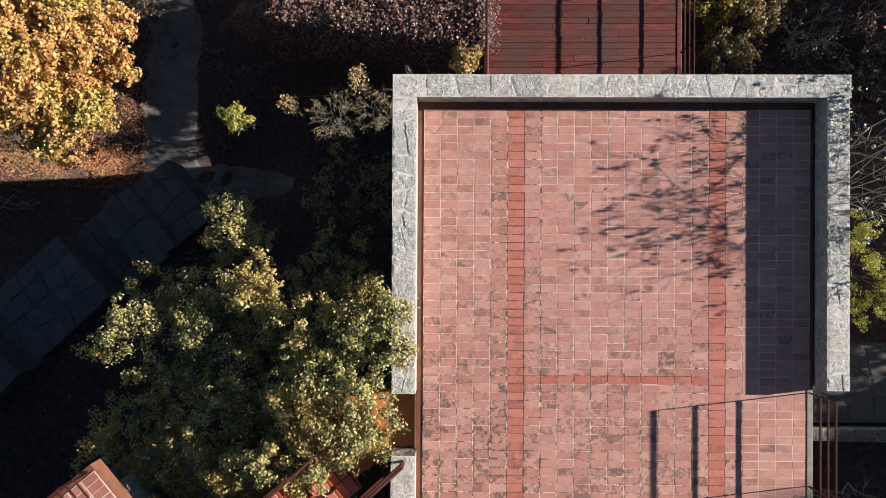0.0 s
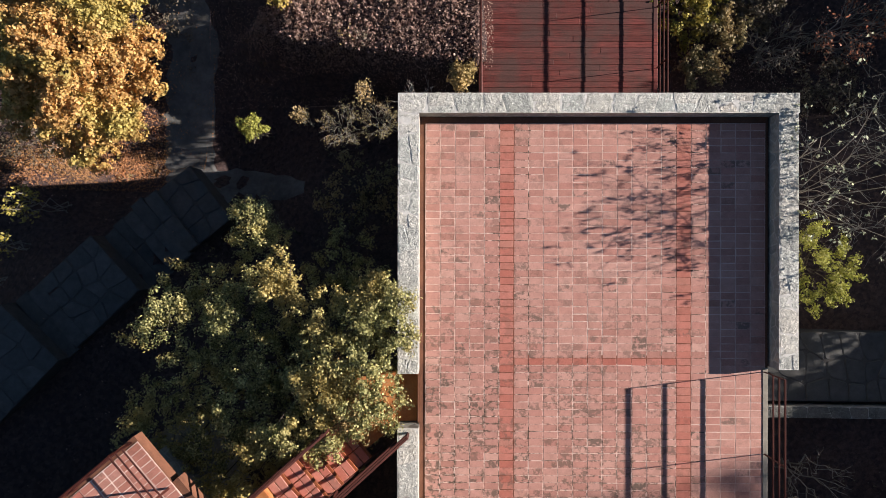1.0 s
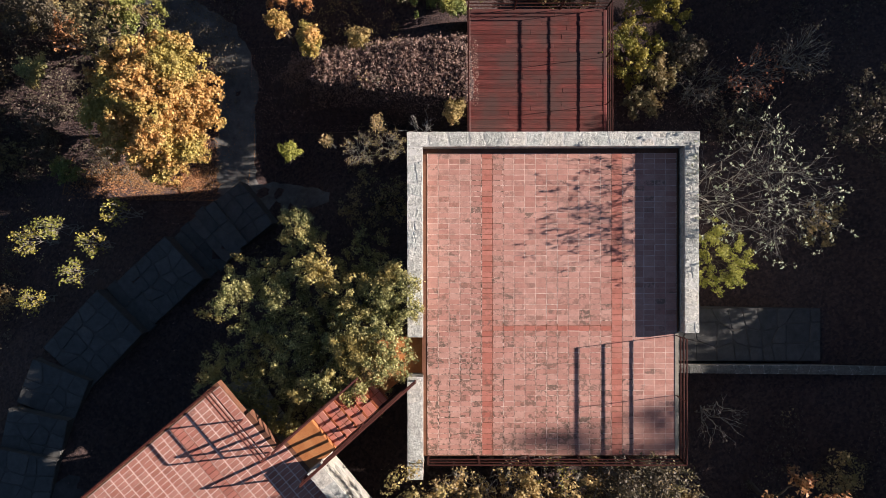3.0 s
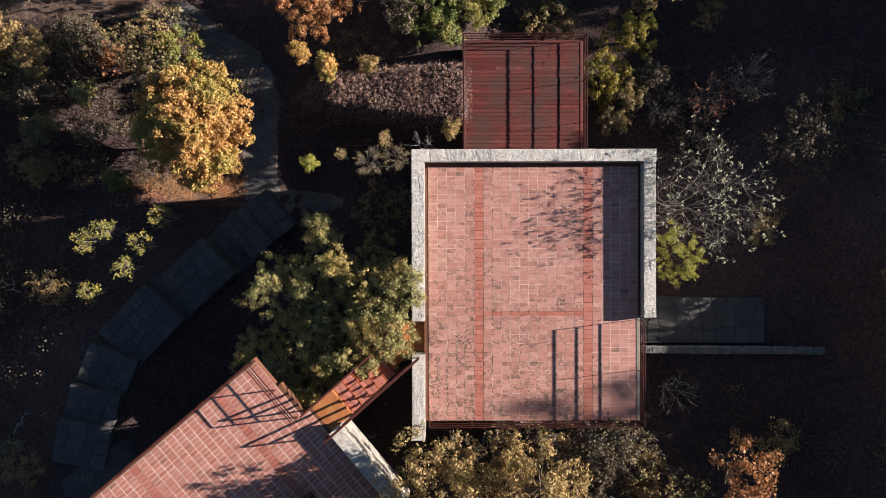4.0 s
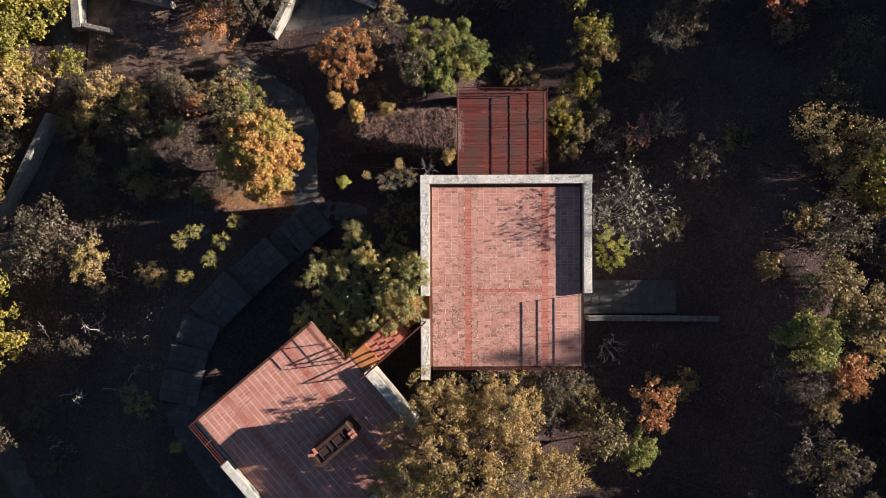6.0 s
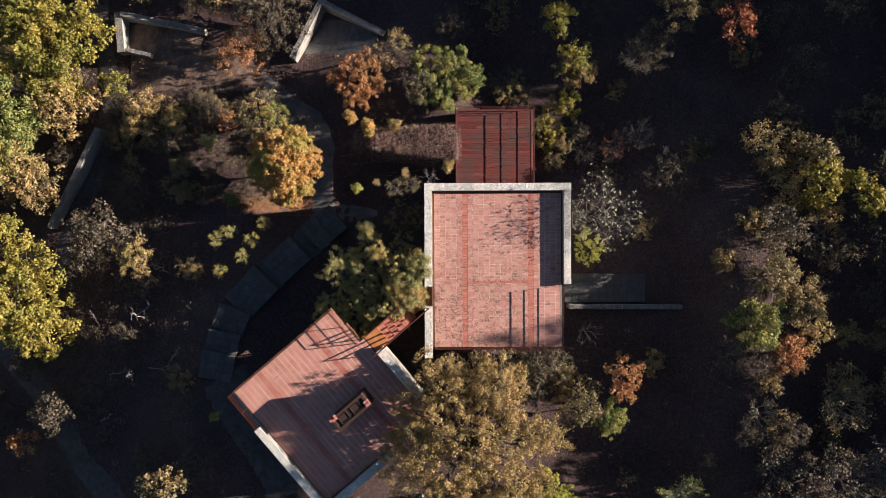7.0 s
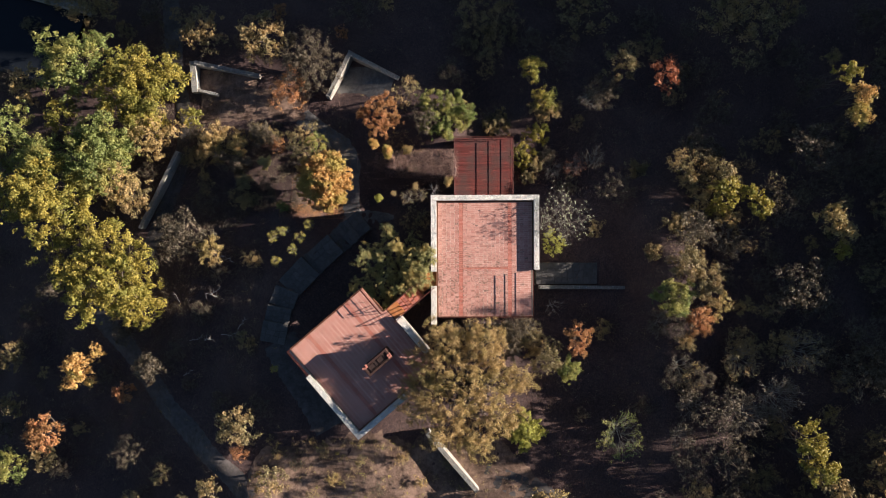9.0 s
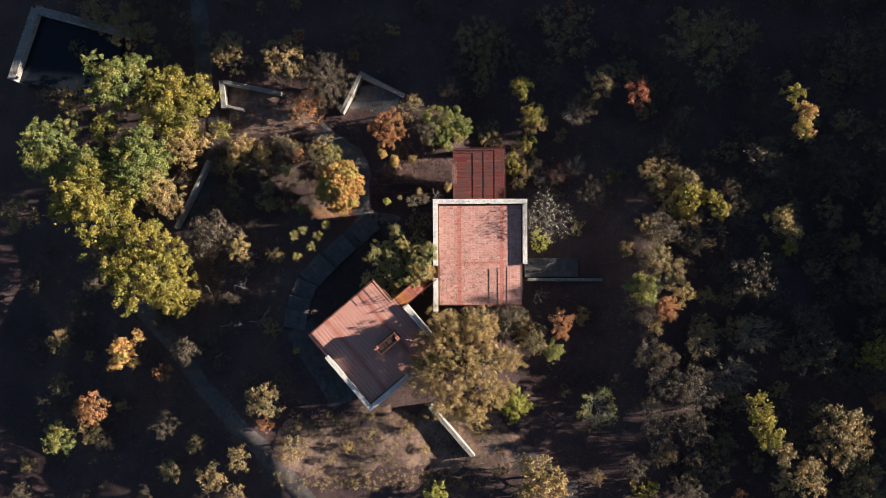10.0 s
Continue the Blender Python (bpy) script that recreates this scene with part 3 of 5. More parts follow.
def ground_sheet():
    """One sheet of ground, fine near the houses and coarser to the horizon."""
    near = np.arange(-38, 38.01, 0.45)
    mid = np.arange(40, 121, 2.0)
    far = 120 * 1.3 ** np.arange(1, 8)
    axis = np.concatenate([-far[::-1], -mid[::-1], near, mid, far])
    n = len(axis)
    X, Y = np.meshgrid(axis, axis, indexing="xy")
    Z = terr(X, Y)
    verts = np.stack([X, Y, Z], 2).reshape(-1, 3)
    i = np.arange(n * n).reshape(n, n)
    faces = np.stack([i[:-1, :-1], i[:-1, 1:], i[1:, 1:], i[1:, :-1]], 2).reshape(-1, 4)
    ob = link_mesh("ground", verts.tolist(), faces.tolist(), soil, smooth=True)
    return tagged(ob, "dry woodland slope of brown soil and fallen leaves", "ground", kind="structure")


ground_sheet()


# ---- masonry ----
def masonry_wall(name, a, b, width, top, foot, label, parent=None, cap=True, step=(0.22, 0.5), split=0.45, rugged=False):
    """A straight rubble wall from a to b (its right-hand edge), width to the left, with a cap of laid stones."""
    a, b = Vector(a), Vector(b)
    d = (b - a).normalized()
    s = Vector((-d.y, d.x)) * width
    c = [a, b, b + s, a + s]
    bm = bmesh.new()
    low = [bm.verts.new((*p, foot)) for p in c]
    high = [bm.verts.new((*p, top - 0.016)) for p in c]
    for i in range(4):
        j = (i + 1) % 4
        bm.faces.new((low[i], low[j], high[j], high[i]))
    bm.faces.new(high)
    bm.faces.new(low[::-1])
    if parent is None:
        parent = tagged(new(name), label, "wall", kind="structure")
    part("masonry", bm, rubble, parent)
    part("mortar_bed", slab_on(c, top - 0.016, top - (0.005 if rugged else 0.009)), wall_mortar, parent, "pale mortar bed")
    if cap:
        stone_cap(parent, a, b, width, top, step, split, mat=stone if rugged else garden_stone, rugged=rugged)
    return parent


def slab_on(corners, z0, z1):
    bm = bmesh.new()
    low = [bm.verts.new((p[0], p[1], z0)) for p in corners]
    high = [bm.verts.new((p[0], p[1], z1)) for p in corners]
    n = len(corners)
    for i in range(n):
        j = (i + 1) % n
        bm.faces.new((low[i], low[j], high[j], high[i]))
    bm.faces.new(high)
    bm.faces.new(low[::-1])
    return bm


def brick_shape(long, short, thick):
    """Twelve corners of a worn brick, top at z = 0."""
    v = []
    for inset, z in ((0, -thick), (0, -0.003), (0.0025, 0)):
        for sx, sy in ((-1, -1), (1, -1), (1, 1), (-1, 1)):
            v.append((sx * (long / 2 - inset), sy * (short / 2 - inset), z))
    f = [(8, 9, 10, 11)]
    for r in (0, 4):
        for i in range(4):
            j = (i + 1) % 4
            f.append((r + i, r + j, r + 4 + j, r + 4 + i))
    return v, f


BRICK_V, BRICK_F = brick_shape(0.2395, 0.1178, 0.03)


def brick_uv(me, count):
    """Each brick's own coordinates, from -1 to 1 along and across."""
    one = [(BRICK_V[i][0] / 0.12, BRICK_V[i][1] / 0.0575) for f in BRICK_F for i in f]
    me.uv_layers.new(name="brick").data.foreach_set("uv", np.tile(np.array(one, np.float32).ravel(), count))


def worn_brick(slack=0.0028):
    """Corners of one brick, each pulled a little out of square."""
    off = R.normal(0, slack, (4, 2)).clip(-2 * slack, 2 * slack)
    return [(x + off[i % 4][0], y + off[i % 4][1], z) for i, (x, y, z) in enumerate(BRICK_V)]


def brick_mesh(name, mat):
    me = bpy.data.meshes.new(name)
    me.from_pydata(worn_brick(), [], BRICK_F)
    me.materials.append(mat)
    brick_uv(me, 1)
    return me


field_bricks = [brick_mesh("brick", brick_piece) for i in range(9)]
lodge_bricks = [brick_mesh("brick", lodge_piece) for i in range(5)]
band_brick = brick_mesh("band_brick", band_piece)
for v in band_brick.vertices:
    v.co.x, v.co.y = v.co.x * 0.985, v.co.y * 0.95


def brick_field(roof, rows, columns, place, is_band, near, skip=lambda x, y: False, shrink=1.0, pool=field_bricks, loose=brick_joined):
    """Bricks in stack bond on a roof: those within near are pieces, the rest joined."""
    joined = {False: ([], []), True: ([], [])}
    count = 0
    for r in range(rows):
        for c in range(columns):
            x, y, turn = place(c, r)
            if skip(x, y):
                continue
            band = is_band(c, r)
            m = pose(x + R.normal(0, 0.0018) + 0.0035 * noise.noise((c * 3.1, r * 0.45, 2.0)), y + R.normal(0, 0.0016), roof["level"] + R.uniform(0.0004, 0.0014), R.normal(0, 0.1), R.normal(0, 0.12), turn + R.normal(0, 0.45))
            if near(c, r) and count < 300:
                ob = new("brick", band_brick if band else pool[R.integers(len(pool))])
                ob.parent = roof
                ob.matrix_basis = m @ Matrix.Diagonal((shrink, shrink, 1, 1))
                count += 1
            else:
                v, f = joined[band]
                k = len(v)
                s = R.uniform(0.985, 1.012) * shrink
                v.extend(tuple(m @ Vector((p[0] * s, p[1] * s, p[2]))) for p in worn_brick(0.0016 if band else 0.0028))
                f.extend(tuple(k + i for i in q) for q in BRICK_F)
    for band, (v, f) in joined.items():
        if v:
            ob = link_mesh("brick_paving", v, f, band_joined if band else loose, roof)
            brick_uv(ob.data, len(v) // len(BRICK_V))
            tagged(ob, "red brick band with dark joints" if band else "weathered pink brick paving", kind="stuff")


def railing(name, corners, level, label, spacing=1.15, heights=(0.345, 0.56, 0.765), parent=None, posts_out=0.0):
    """A steel railing on a line of corners: three flat rails and thin posts."""
    rail = thing(name, label, "railing", "railings of the houses")
    if parent is not None:
        rail.parent = parent
    for a, b in zip(corners, corners[1:]):
        a3, b3 = Vector((*a, level)), Vector((*b, level))
        for i, h in enumerate(heights):
            up = Vector((0, 0, h))
            part("top_rail" if i == len(heights) - 1 else "rail", bar(a3 + up, b3 + up, 0.024, 0.026 if i < 2 else 0.034), rail_paint, rail)
        n = max(1, round((b3 - a3).length / spacing))
        for i in range(n + 1):
            p = a3.lerp(b3, i / n)
            part("post", bar(p - Vector((0, 0, 0.12)), p + Vector((0, 0, heights[-1])), 0.04, 0.012), rail_paint, rail)
    return rail


# ---- the upper house ----
ROOF = 3.6
house = thing("house", "stone house with a flat brick-paved roof terrace", "house")
part("wall", block(-0.70, -0.36, -5.0, 1.98, -1.6, ROOF - 0.3, 0), rubble, house, "rough stone side wall")
part("wall", block(5.56, 5.86, -2.24, 1.98, -1.6, ROOF - 0.3, 0), rubble, house, "rough stone side wall")
part("wall", block(5.18, 5.48, -5.0, -2.24, -1.6, ROOF - 0.32, 0), rubble, house, "rough stone side wall")
part("wall", block(-0.36, 5.56, 1.98, 2.30, -1.6, ROOF - 0.3, 0), rubble, house, "rough stone rear wall")
part("wall", block(-0.36, 5.18, -5.0, -4.7, -1.0, ROOF - 0.3, 0), rubble, house, "rough stone front wall")
part("floor", block(-0.36, 5.56, -4.7, 1.98, 0.0, 0.2, 0), flag_mat, house, "stone floor")
roof = tagged(new("roof"), "flat roof terrace paved with weathered pink bricks", kind="")
roof.parent = house
roof["level"] = ROOF
part("roof_slab", block(-0.37, 5.53, -5.12, 1.995, ROOF - 0.32, ROOF - 0.012, 0), gutter_mat, house, "roof slab with rusty brown edge strip")
part("mortar_bed", block(-0.275, 5.482, -5.10, 1.878, ROOF - 0.02, ROOF - 0.0007, 0), mortar, roof, "pale mortar joints")
part("joint_bed", block(1.00, 1.262, -5.095, 1.873, ROOF - 0.02, ROOF - 0.0005, 0), dark_mortar, roof, "dark joints of the red band")
part("joint_bed", block(3.98, 4.232, -5.095, 1.873, ROOF - 0.02, ROOF - 0.0005, 0), dark_mortar, roof, "dark joints of the red band")
for x0, x1 in ((0.735, 0.998), (1.264, 1.52), (3.735, 3.978), (4.234, 4.48)):
    part("mossy_joint_bed", block(x0, x1, -5.095, 1.873, ROOF - 0.02, ROOF - 0.0004, 0), mossy_mortar, roof, "crusted mossy joints beside the red band")
part("joint_bed", block(1.262, 3.98, -2.20, -2.06, ROOF - 0.02, ROOF - 0.0001, 0), dark_mortar, roof, "dark joints of the red band")
part("edge_strip", block(5.44, 5.525, -5.10, -2.26, ROOF - 0.03, ROOF + 0.010, 0.004), cement, roof, "grey cement edge strip")
W_, H_ = 0.2500, 0.1245
masonry_wall("parapet", (5.90, 2.32), (-0.72, 2.32), 0.33, ROOF + 0.35, ROOF - 0.3, "", house, rugged=True)
masonry_wall("parapet", (-0.72, 1.985), (-0.72, -2.33), 0.35, ROOF + 0.35, ROOF - 0.3, "", house, rugged=True)
masonry_wall("parapet", (-0.72, -3.23), (-0.72, -5.56), 0.35, ROOF + 0.35, ROOF - 0.3, "", house, step=(0.5, 0.9), split=0.0, rugged=True)
masonry_wall("parapet", (5.88, -2.24), (5.88, 1.985), 0.32, ROOF + 0.35, ROOF - 0.3, "", house, rugged=True)
part("wall", block(-0.70, -0.38, -5.54, -5.0, -1.0, ROOF - 0.3, 0), rubble, house, "rough stone pier")
railing("railing", [(5.465, -2.33), (5.465, -5.10), (-0.25, -5.10)], ROOF, "dark red steel railing with three rails at the roof edge")

# deck behind the house
DECK = 0.2
deck = thing("deck", "raised deck of dark red wooden boards behind the house", "deck")
part("frame", block(0.80, 4.62, 2.31, 2.45, DECK - 0.25, DECK - 0.03), rust, deck)
for x in (0.86, 2.7, 4.54):
    part("joist", block(x - 0.05, x + 0.05, 2.45, 6.3, DECK - 0.22, DECK - 0.03), rust, deck)
# closed side, added so that no sun passes beneath the boards
part("skirt", block(0.80, 0.85, 2.45, 6.3, -2.4, DECK - 0.05, 0), board_mat, deck, "boarded side added to block light under the deck")
for x in (0.93, 4.5):
    for y in (4.2, 6.1):
        part("post", block(x - 0.07, x + 0.07, y - 0.07, y + 0.07, float(terr(x, y)) - 0.3, DECK - 0.22), rust, deck)
part("border", block(0.76, 0.85, 2.32, 6.34, DECK - 0.05, DECK + 0.012), board_mat, deck, "reddish border board")
part("border", block(4.545, 4.64, 2.32, 6.34, DECK - 0.05, DECK + 0.012), board_mat, deck, "reddish border board")
part("border", block(0.85, 4.545, 6.25, 6.34, DECK - 0.05, DECK + 0.012), board_mat, deck, "reddish border board")
railing("railing", [(0.78, 2.36), (0.78, 6.32), (4.62, 6.32), (4.62, 2.36)], DECK, "dark red steel railing with three rails round the deck", heights=(0.256, 0.53, 0.80))

# ---- the lower house ----
ROOF_B = 4.4
TURN_B = -49.9
LODGE = pose(-4.889, -3.295, 0, 0, 0, TURN_B) @ Matrix.Diagonal((0.978, 0.978, 1, 1))
lodge = thing("house", "small stone house with a brick-paved roof set askew", "house")
lodge.matrix_basis = LODGE
LOW_B = ROOF_B - 0.3
# the north-east and north-west walls each have a window, so that the sun falls through the room
for x0, x1, z0, z1 in ((0.35, 1.45, 0.0, LOW_B), (2.30, 6.25, 0.0, LOW_B), (1.45, 2.30, 0.0, 2.95), (1.45, 2.30, 3.85, LOW_B)):
    part("wall", block(x0, x1, -0.80, -0.50, z0, z1, 0), rubble, lodge, "rough stone wall")
for y0, y1, z0, z1 in ((-5.78, -4.45, 0.0, LOW_B), (-2.55, -0.80, 0.0, LOW_B), (-4.45, -2.55, 0.0, 1.5), (-4.45, -2.55, 3.1, LOW_B)):
    part("wall", block(0.05, 0.35, y0, y1, z0, z1, 0), rubble, lodge, "rough stone wall")
part("wall", block(0.05, 6.55, -6.05, -5.78, 0.0, LOW_B, 0), rubble, lodge, "rough stone wall")
part("wall", block(6.25, 6.55, -5.78, -0.80, 0.0, LOW_B, 0), rubble, lodge, "rough stone wall")
part("window_frame", block(1.85, 1.89, -0.68, -0.62, 2.95, 3.85, 0), rail_paint, lodge, "dark steel window bar")
part("window_frame", block(0.17, 0.23, -3.52, -3.48, 1.5, 3.1, 0), rail_paint, lodge, "dark steel window bar")
part("roof_slab", block(-0.03, 6.60, -5.80, 0.02, ROOF_B - 0.3, ROOF_B - 0.012, 0), gutter_mat, lodge, "roof slab with rusty brown edge strip")
part("roof_slab", block(0.95, 1.95, 0.02, 0.14, ROOF_B - 0.3, ROOF_B - 0.012, 0), gutter_mat, lodge, "roof slab with rusty brown edge strip")
part("roof_slab", block(1.95, 6.60, 0.02, 0.35, ROOF_B - 0.3, ROOF_B - 0.012, 0), gutter_mat, lodge, "roof slab with rusty brown edge strip")
roof_b = new("roof")
roof_b.parent = lodge
tagged(roof_b, "flat roof paved with weathered pink bricks")
part("mortar_bed", block(1.95, 6.53, 0.01, 0.26, ROOF_B - 0.02, ROOF_B - 0.0007, 0), pale_mortar, roof_b, "pale mortar joints")
roof_b["level"] = ROOF_B
part("mortar_bed", block(0.075, 6.53, -5.74, 0.01, ROOF_B - 0.02, ROOF_B - 0.0007, 0), pale_mortar, roof_b, "pale mortar joints")
for y in (-4.365, -1.365):
    part("joint_bed", block(0.08, 6.52, y - 0.128, y + 0.128, ROOF_B - 0.02, ROOF_B - 0.0003, 0), dark_mortar, roof_b, "dark joints of the red band")
masonry_wall("parapet", (6.95, -6.12), (1.98, -6.12), -0.33, ROOF_B + 0.35, ROOF_B - 0.3, "", lodge, rugged=True)
masonry_wall("parapet", (6.61, -5.785), (6.61, -2.2), -0.34, ROOF_B + 0.35, ROOF_B - 0.3, "", lodge, rugged=True)
masonry_wall("parapet", (5.62, 0.36), (2.82, 0.36), -0.37, ROOF_B + 0.35, ROOF_B - 0.9, "", lodge, step=(0.35, 0.7), split=0.2, rugged=True)
railing("railing", [(1.95, -0.08), (0.03, -0.08), (0.03, -5.86), (1.95, -5.86)], ROOF_B, "dark red steel railing with three rails at the roof edge", parent=None).matrix_basis = lodge.matrix_basis

# brick stack on the lower roof
stack = thing("chimney", "broad brick chimney stack coloured dark as in shade, with two flues", "chimney", at=lodge.matrix_basis @ Vector((4.03, -1.99, ROOF_B)), turn=TURN_B)
for x0, x1, y0, y1 in ((-0.33, 0.33, 0.74, 0.86), (-0.33, 0.33, -0.86, -0.74), (-0.33, -0.21, -0.74, 0.74), (0.21, 0.33, -0.74, 0.74)):
    part("brickwork", block(x0, x1, y0, y1, -0.01, 1.42, 0.006), shaded_brick, stack)
part("stack_top", block(-0.21, 0.21, -0.74, 0.74, -0.01, 1.36, 0.004), stack_shade, stack, "stack top coloured dark as in shade")
for y in (-0.36, 0.3):
    part("flue", block(-0.15, 0.15, y - 0.2, y + 0.2, 1.36, 1.365, 0), stack_shade, stack, "flue opening as a flat shade-dark patch")
    for x0, x1, y0, y1 in ((-0.18, -0.15, -0.23, 0.23), (0.15, 0.18, -0.23, 0.23), (-0.15, 0.15, -0.23, -0.2), (-0.15, 0.15, 0.2, 0.23)):
        part("flue_rim", block(x0, x1, y + y0, y + y1, 1.355, 1.40, 0.004), stack_shade, stack, "flue rim in the shade-dark colour")
# a few plain red bricks stand in for the sunlit corners
for x, y, turn, lift in ((0.06, 0.80, 90, 0), (0.2, 0.80, 90, 0.03), (-0.27, -0.62, 0, 0), (-0.24, -0.8, 60, 0.04)):
    ob = new("cap_brick", band_brick)
    ob.parent = stack
    ob.matrix_basis = pose(x, y, 1.445 + lift, R.normal(0, 2), R.normal(0, 2), turn + R.normal(0, 5))

# bridge of steel plates and brick treads between the roofs
bridge = thing("footbridge", "rusty steel footbridge with brick treads between two roofs", "footbridge")
bridge.matrix_basis = LODGE
part("plate", block(1.99, 2.84, 0.355, 1.08, ROOF_B - 0.05, ROOF_B - 0.02, 0.004), corten, bridge, "orange-brown weathered steel plate")
for s in (1.975, 2.855):
    part("stringer", bar((s, 0.33, ROOF_B - 0.16), (s, 2.75, ROOF - 0.22), 0.03, 0.22), rail_paint, bridge)
for i in range(5):
    y = 1.08 + 0.29 * i
    z = ROOF_B - 0.02 - (i + 1) * 0.15
    tread = part("tread", block(1.99, 2.84, y + 0.004, y + 0.34, z - 0.05, z - 0.03, 0.004), rust, bridge)
    part("riser", block(1.99, 2.84, y - 0.006, y + 0.006, z - 0.03, z + 0.12, 0), corten, tread, "lit rusty riser")
    for j in range(3):
        for h in range(2):
            ob = new("brick", band_brick)
            ob.parent = tread
            ob.matrix_basis = pose(2.135 + 0.282 * j, y + 0.085 + 0.142 * h, z - 0.004 * h, 0, 0, R.normal(0, 1.2))
            ob.scale = (1.12, 1.12, 1.0)
landing = thing("landing_plate", "orange-brown weathered steel landing at the roof gap", "steel plate")
part("plate", slab_on([(-0.70, -2.36), (-0.70, -3.22), (-1.35, -3.75), (-2.0, -3.02), (-1.30, -2.36)], ROOF - 0.14, ROOF - 0.11), corten, landing)
part("plate", block(-0.70, -0.40, -3.21, -2.35, ROOF - 0.13, ROOF - 0.10, 0.004), corten, landing)
part("kerb", block(-0.40, -0.375, -3.21, -2.35, ROOF - 0.13, ROOF + 0.02, 0.003), gutter_mat, landing)
for s in (1.955, 2.875):
    r_ = thing("railing", "dark red steel handrail along the footbridge", "railing", "railings of the houses")
    r_.matrix_basis = LODGE
    far = 2.45 if s < 2 else 3.4
    low = ROOF - 0.1
    for i, h in enumerate((0.27, 0.52, 0.77)):
        part("top_rail" if i == 2 else "rail", bar((s, 0.2, ROOF_B + h), (s, far, low + h), 0.04, 0.04), rail_paint, r_)
    for u in (0.0, 0.5, 1.0):
        y, z = 0.2 + (far - 0.2) * u, ROOF_B + (low - ROOF_B) * u
        part("post", bar((s, y, z - 0.15), (s, y, z + 0.77), 0.045, 0.014), rail_paint, r_)

# ---- garden walls ----
masonry_wall("wall_north", (-8.02, 9.62), (-6.42, 12.75), -0.29, -2.0, -4.6, "pale stone retaining wall of a sunken court")
masonry_wall("wall_north_east", (-6.40, 12.78), (-2.9, 10.95), -0.29, -2.0, -4.6, "pale stone retaining wall of a sunken court")
masonry_wall("wall_court", (-17.62, 12.2), (-17.45, 10.05), 0.4, -2.6, -4.8, "pale stone wall of a small court")
masonry_wall("wall_court_north", (-12.7, 11.3), (-17.2, 12.25), 0.28, -2.5, -4.8, "pale stone wall of a small court")
masonry_wall("wall_court_south", (-17.02, 10.10), (-15.7, 9.80), 0.2, -2.6, -4.8, "pale stone wall of a small court")
masonry_wall("wall_west", (-18.4, 5.9), (-21.0, 0.6), 0.24, -2.0, -4.2, "low stone wall along a garden path")
masonry_wall("wall_south", (2.2, -15.95), (-0.9, -12.3), 0.3, 3.1, 1.4, "low stone wall running down from the house")
masonry_wall("wall_east", (6.2, -3.56), (12.6, -3.62), 0.22, 1.6, 0.4, "low stone garden wall beside the house")


# ---- paths ----
def crazy(length, width, size):
    """Irregular flags that fill a landing: outlines in (along, across)."""
    n, m = max(1, round(length / size)), max(2, round(width / size))
    grid = {}
    for i in range(n + 1):
        for j in range(m + 1):
            u = length * i / n + (R.uniform(-0.34, 0.34) * size if 0 < i < n else 0)
            v = width * j / m + (R.uniform(-0.34, 0.34) * size if 0 < j < m else 0)
            grid[i, j] = (u, v)
    return [[grid[i, j], grid[i + 1, j], grid[i + 1, j + 1], grid[i, j + 1]] for i in range(n) for j in range(m)]


def stone_path(name, spine, width, label, runs):
    """A flagged path along a spine of (x, y): level runs of given lengths, long ones as landings of flagstones, short ones as steps."""
    path = tagged(new(name), label, "path", kind="structure")
    pts = [Vector(p) for p in spine]
    legs = list(zip(pts, pts[1:]))

    def along(t):
        for a, b in legs:
            if t <= (b - a).length:
                return a + (b - a).normalized() * t
            t -= (b - a).length
        return pts[-1]

    t = 0.0
    for run in runs:
        a, b = along(t), along(t + run)
        t += run
        d = (b - a).normalized()
        s = Vector((-d.y, d.x))
        w = width * R.uniform(0.94, 1.06)
        long = (b - a).length + 0.03
        ends = [a - s * w / 2, a + s * w / 2, b - s * w / 2, b + s * w / 2]
        rise = [float(terr(p.x, p.y)) for p in (*ends, a, b)]
        z = max(rise) + 0.04
        part("mortar_bed", slab_on([ends[0], ends[2] + d * 0.02, ends[3] + d * 0.02, ends[1]], z - 0.8, z - 0.014), path_mortar, path)
        cells = crazy(long, w, 0.4) if run > 0.6 else [[(0, v0), (long, v0), (long, v1), (0, v1)] for v0, v1 in ((0, w * 0.45), (w * 0.45, w))]
        for cell in cells:
            o = [tuple(a + d * u + s * (v - w / 2)) for u, v in soften(cell, 0.012, (0.05, 0.2))]
            piece("flagstone", ccw(o), z + R.uniform(-0.008, 0.008), 0.12, 0.015, flag_mat, path, 0.006)
    return path


stone_path("path_west", [(-5.2, 1.0), (-6.2, 0.2), (-7.7, -1.2), (-9.2, -2.55), (-10.1, -3.6), (-10.6, -5.0), (-10.75, -6.2), (-11.3, -8.4), (-11.2, -10.4)], 1.6,
           "grey flagstone garden path with shallow steps", [0.9, 0.3, 0.3, 0.3, 0.3, 0.3, 1.5, 0.32, 0.32, 2.1, 1.2, 1.0, 1.3])


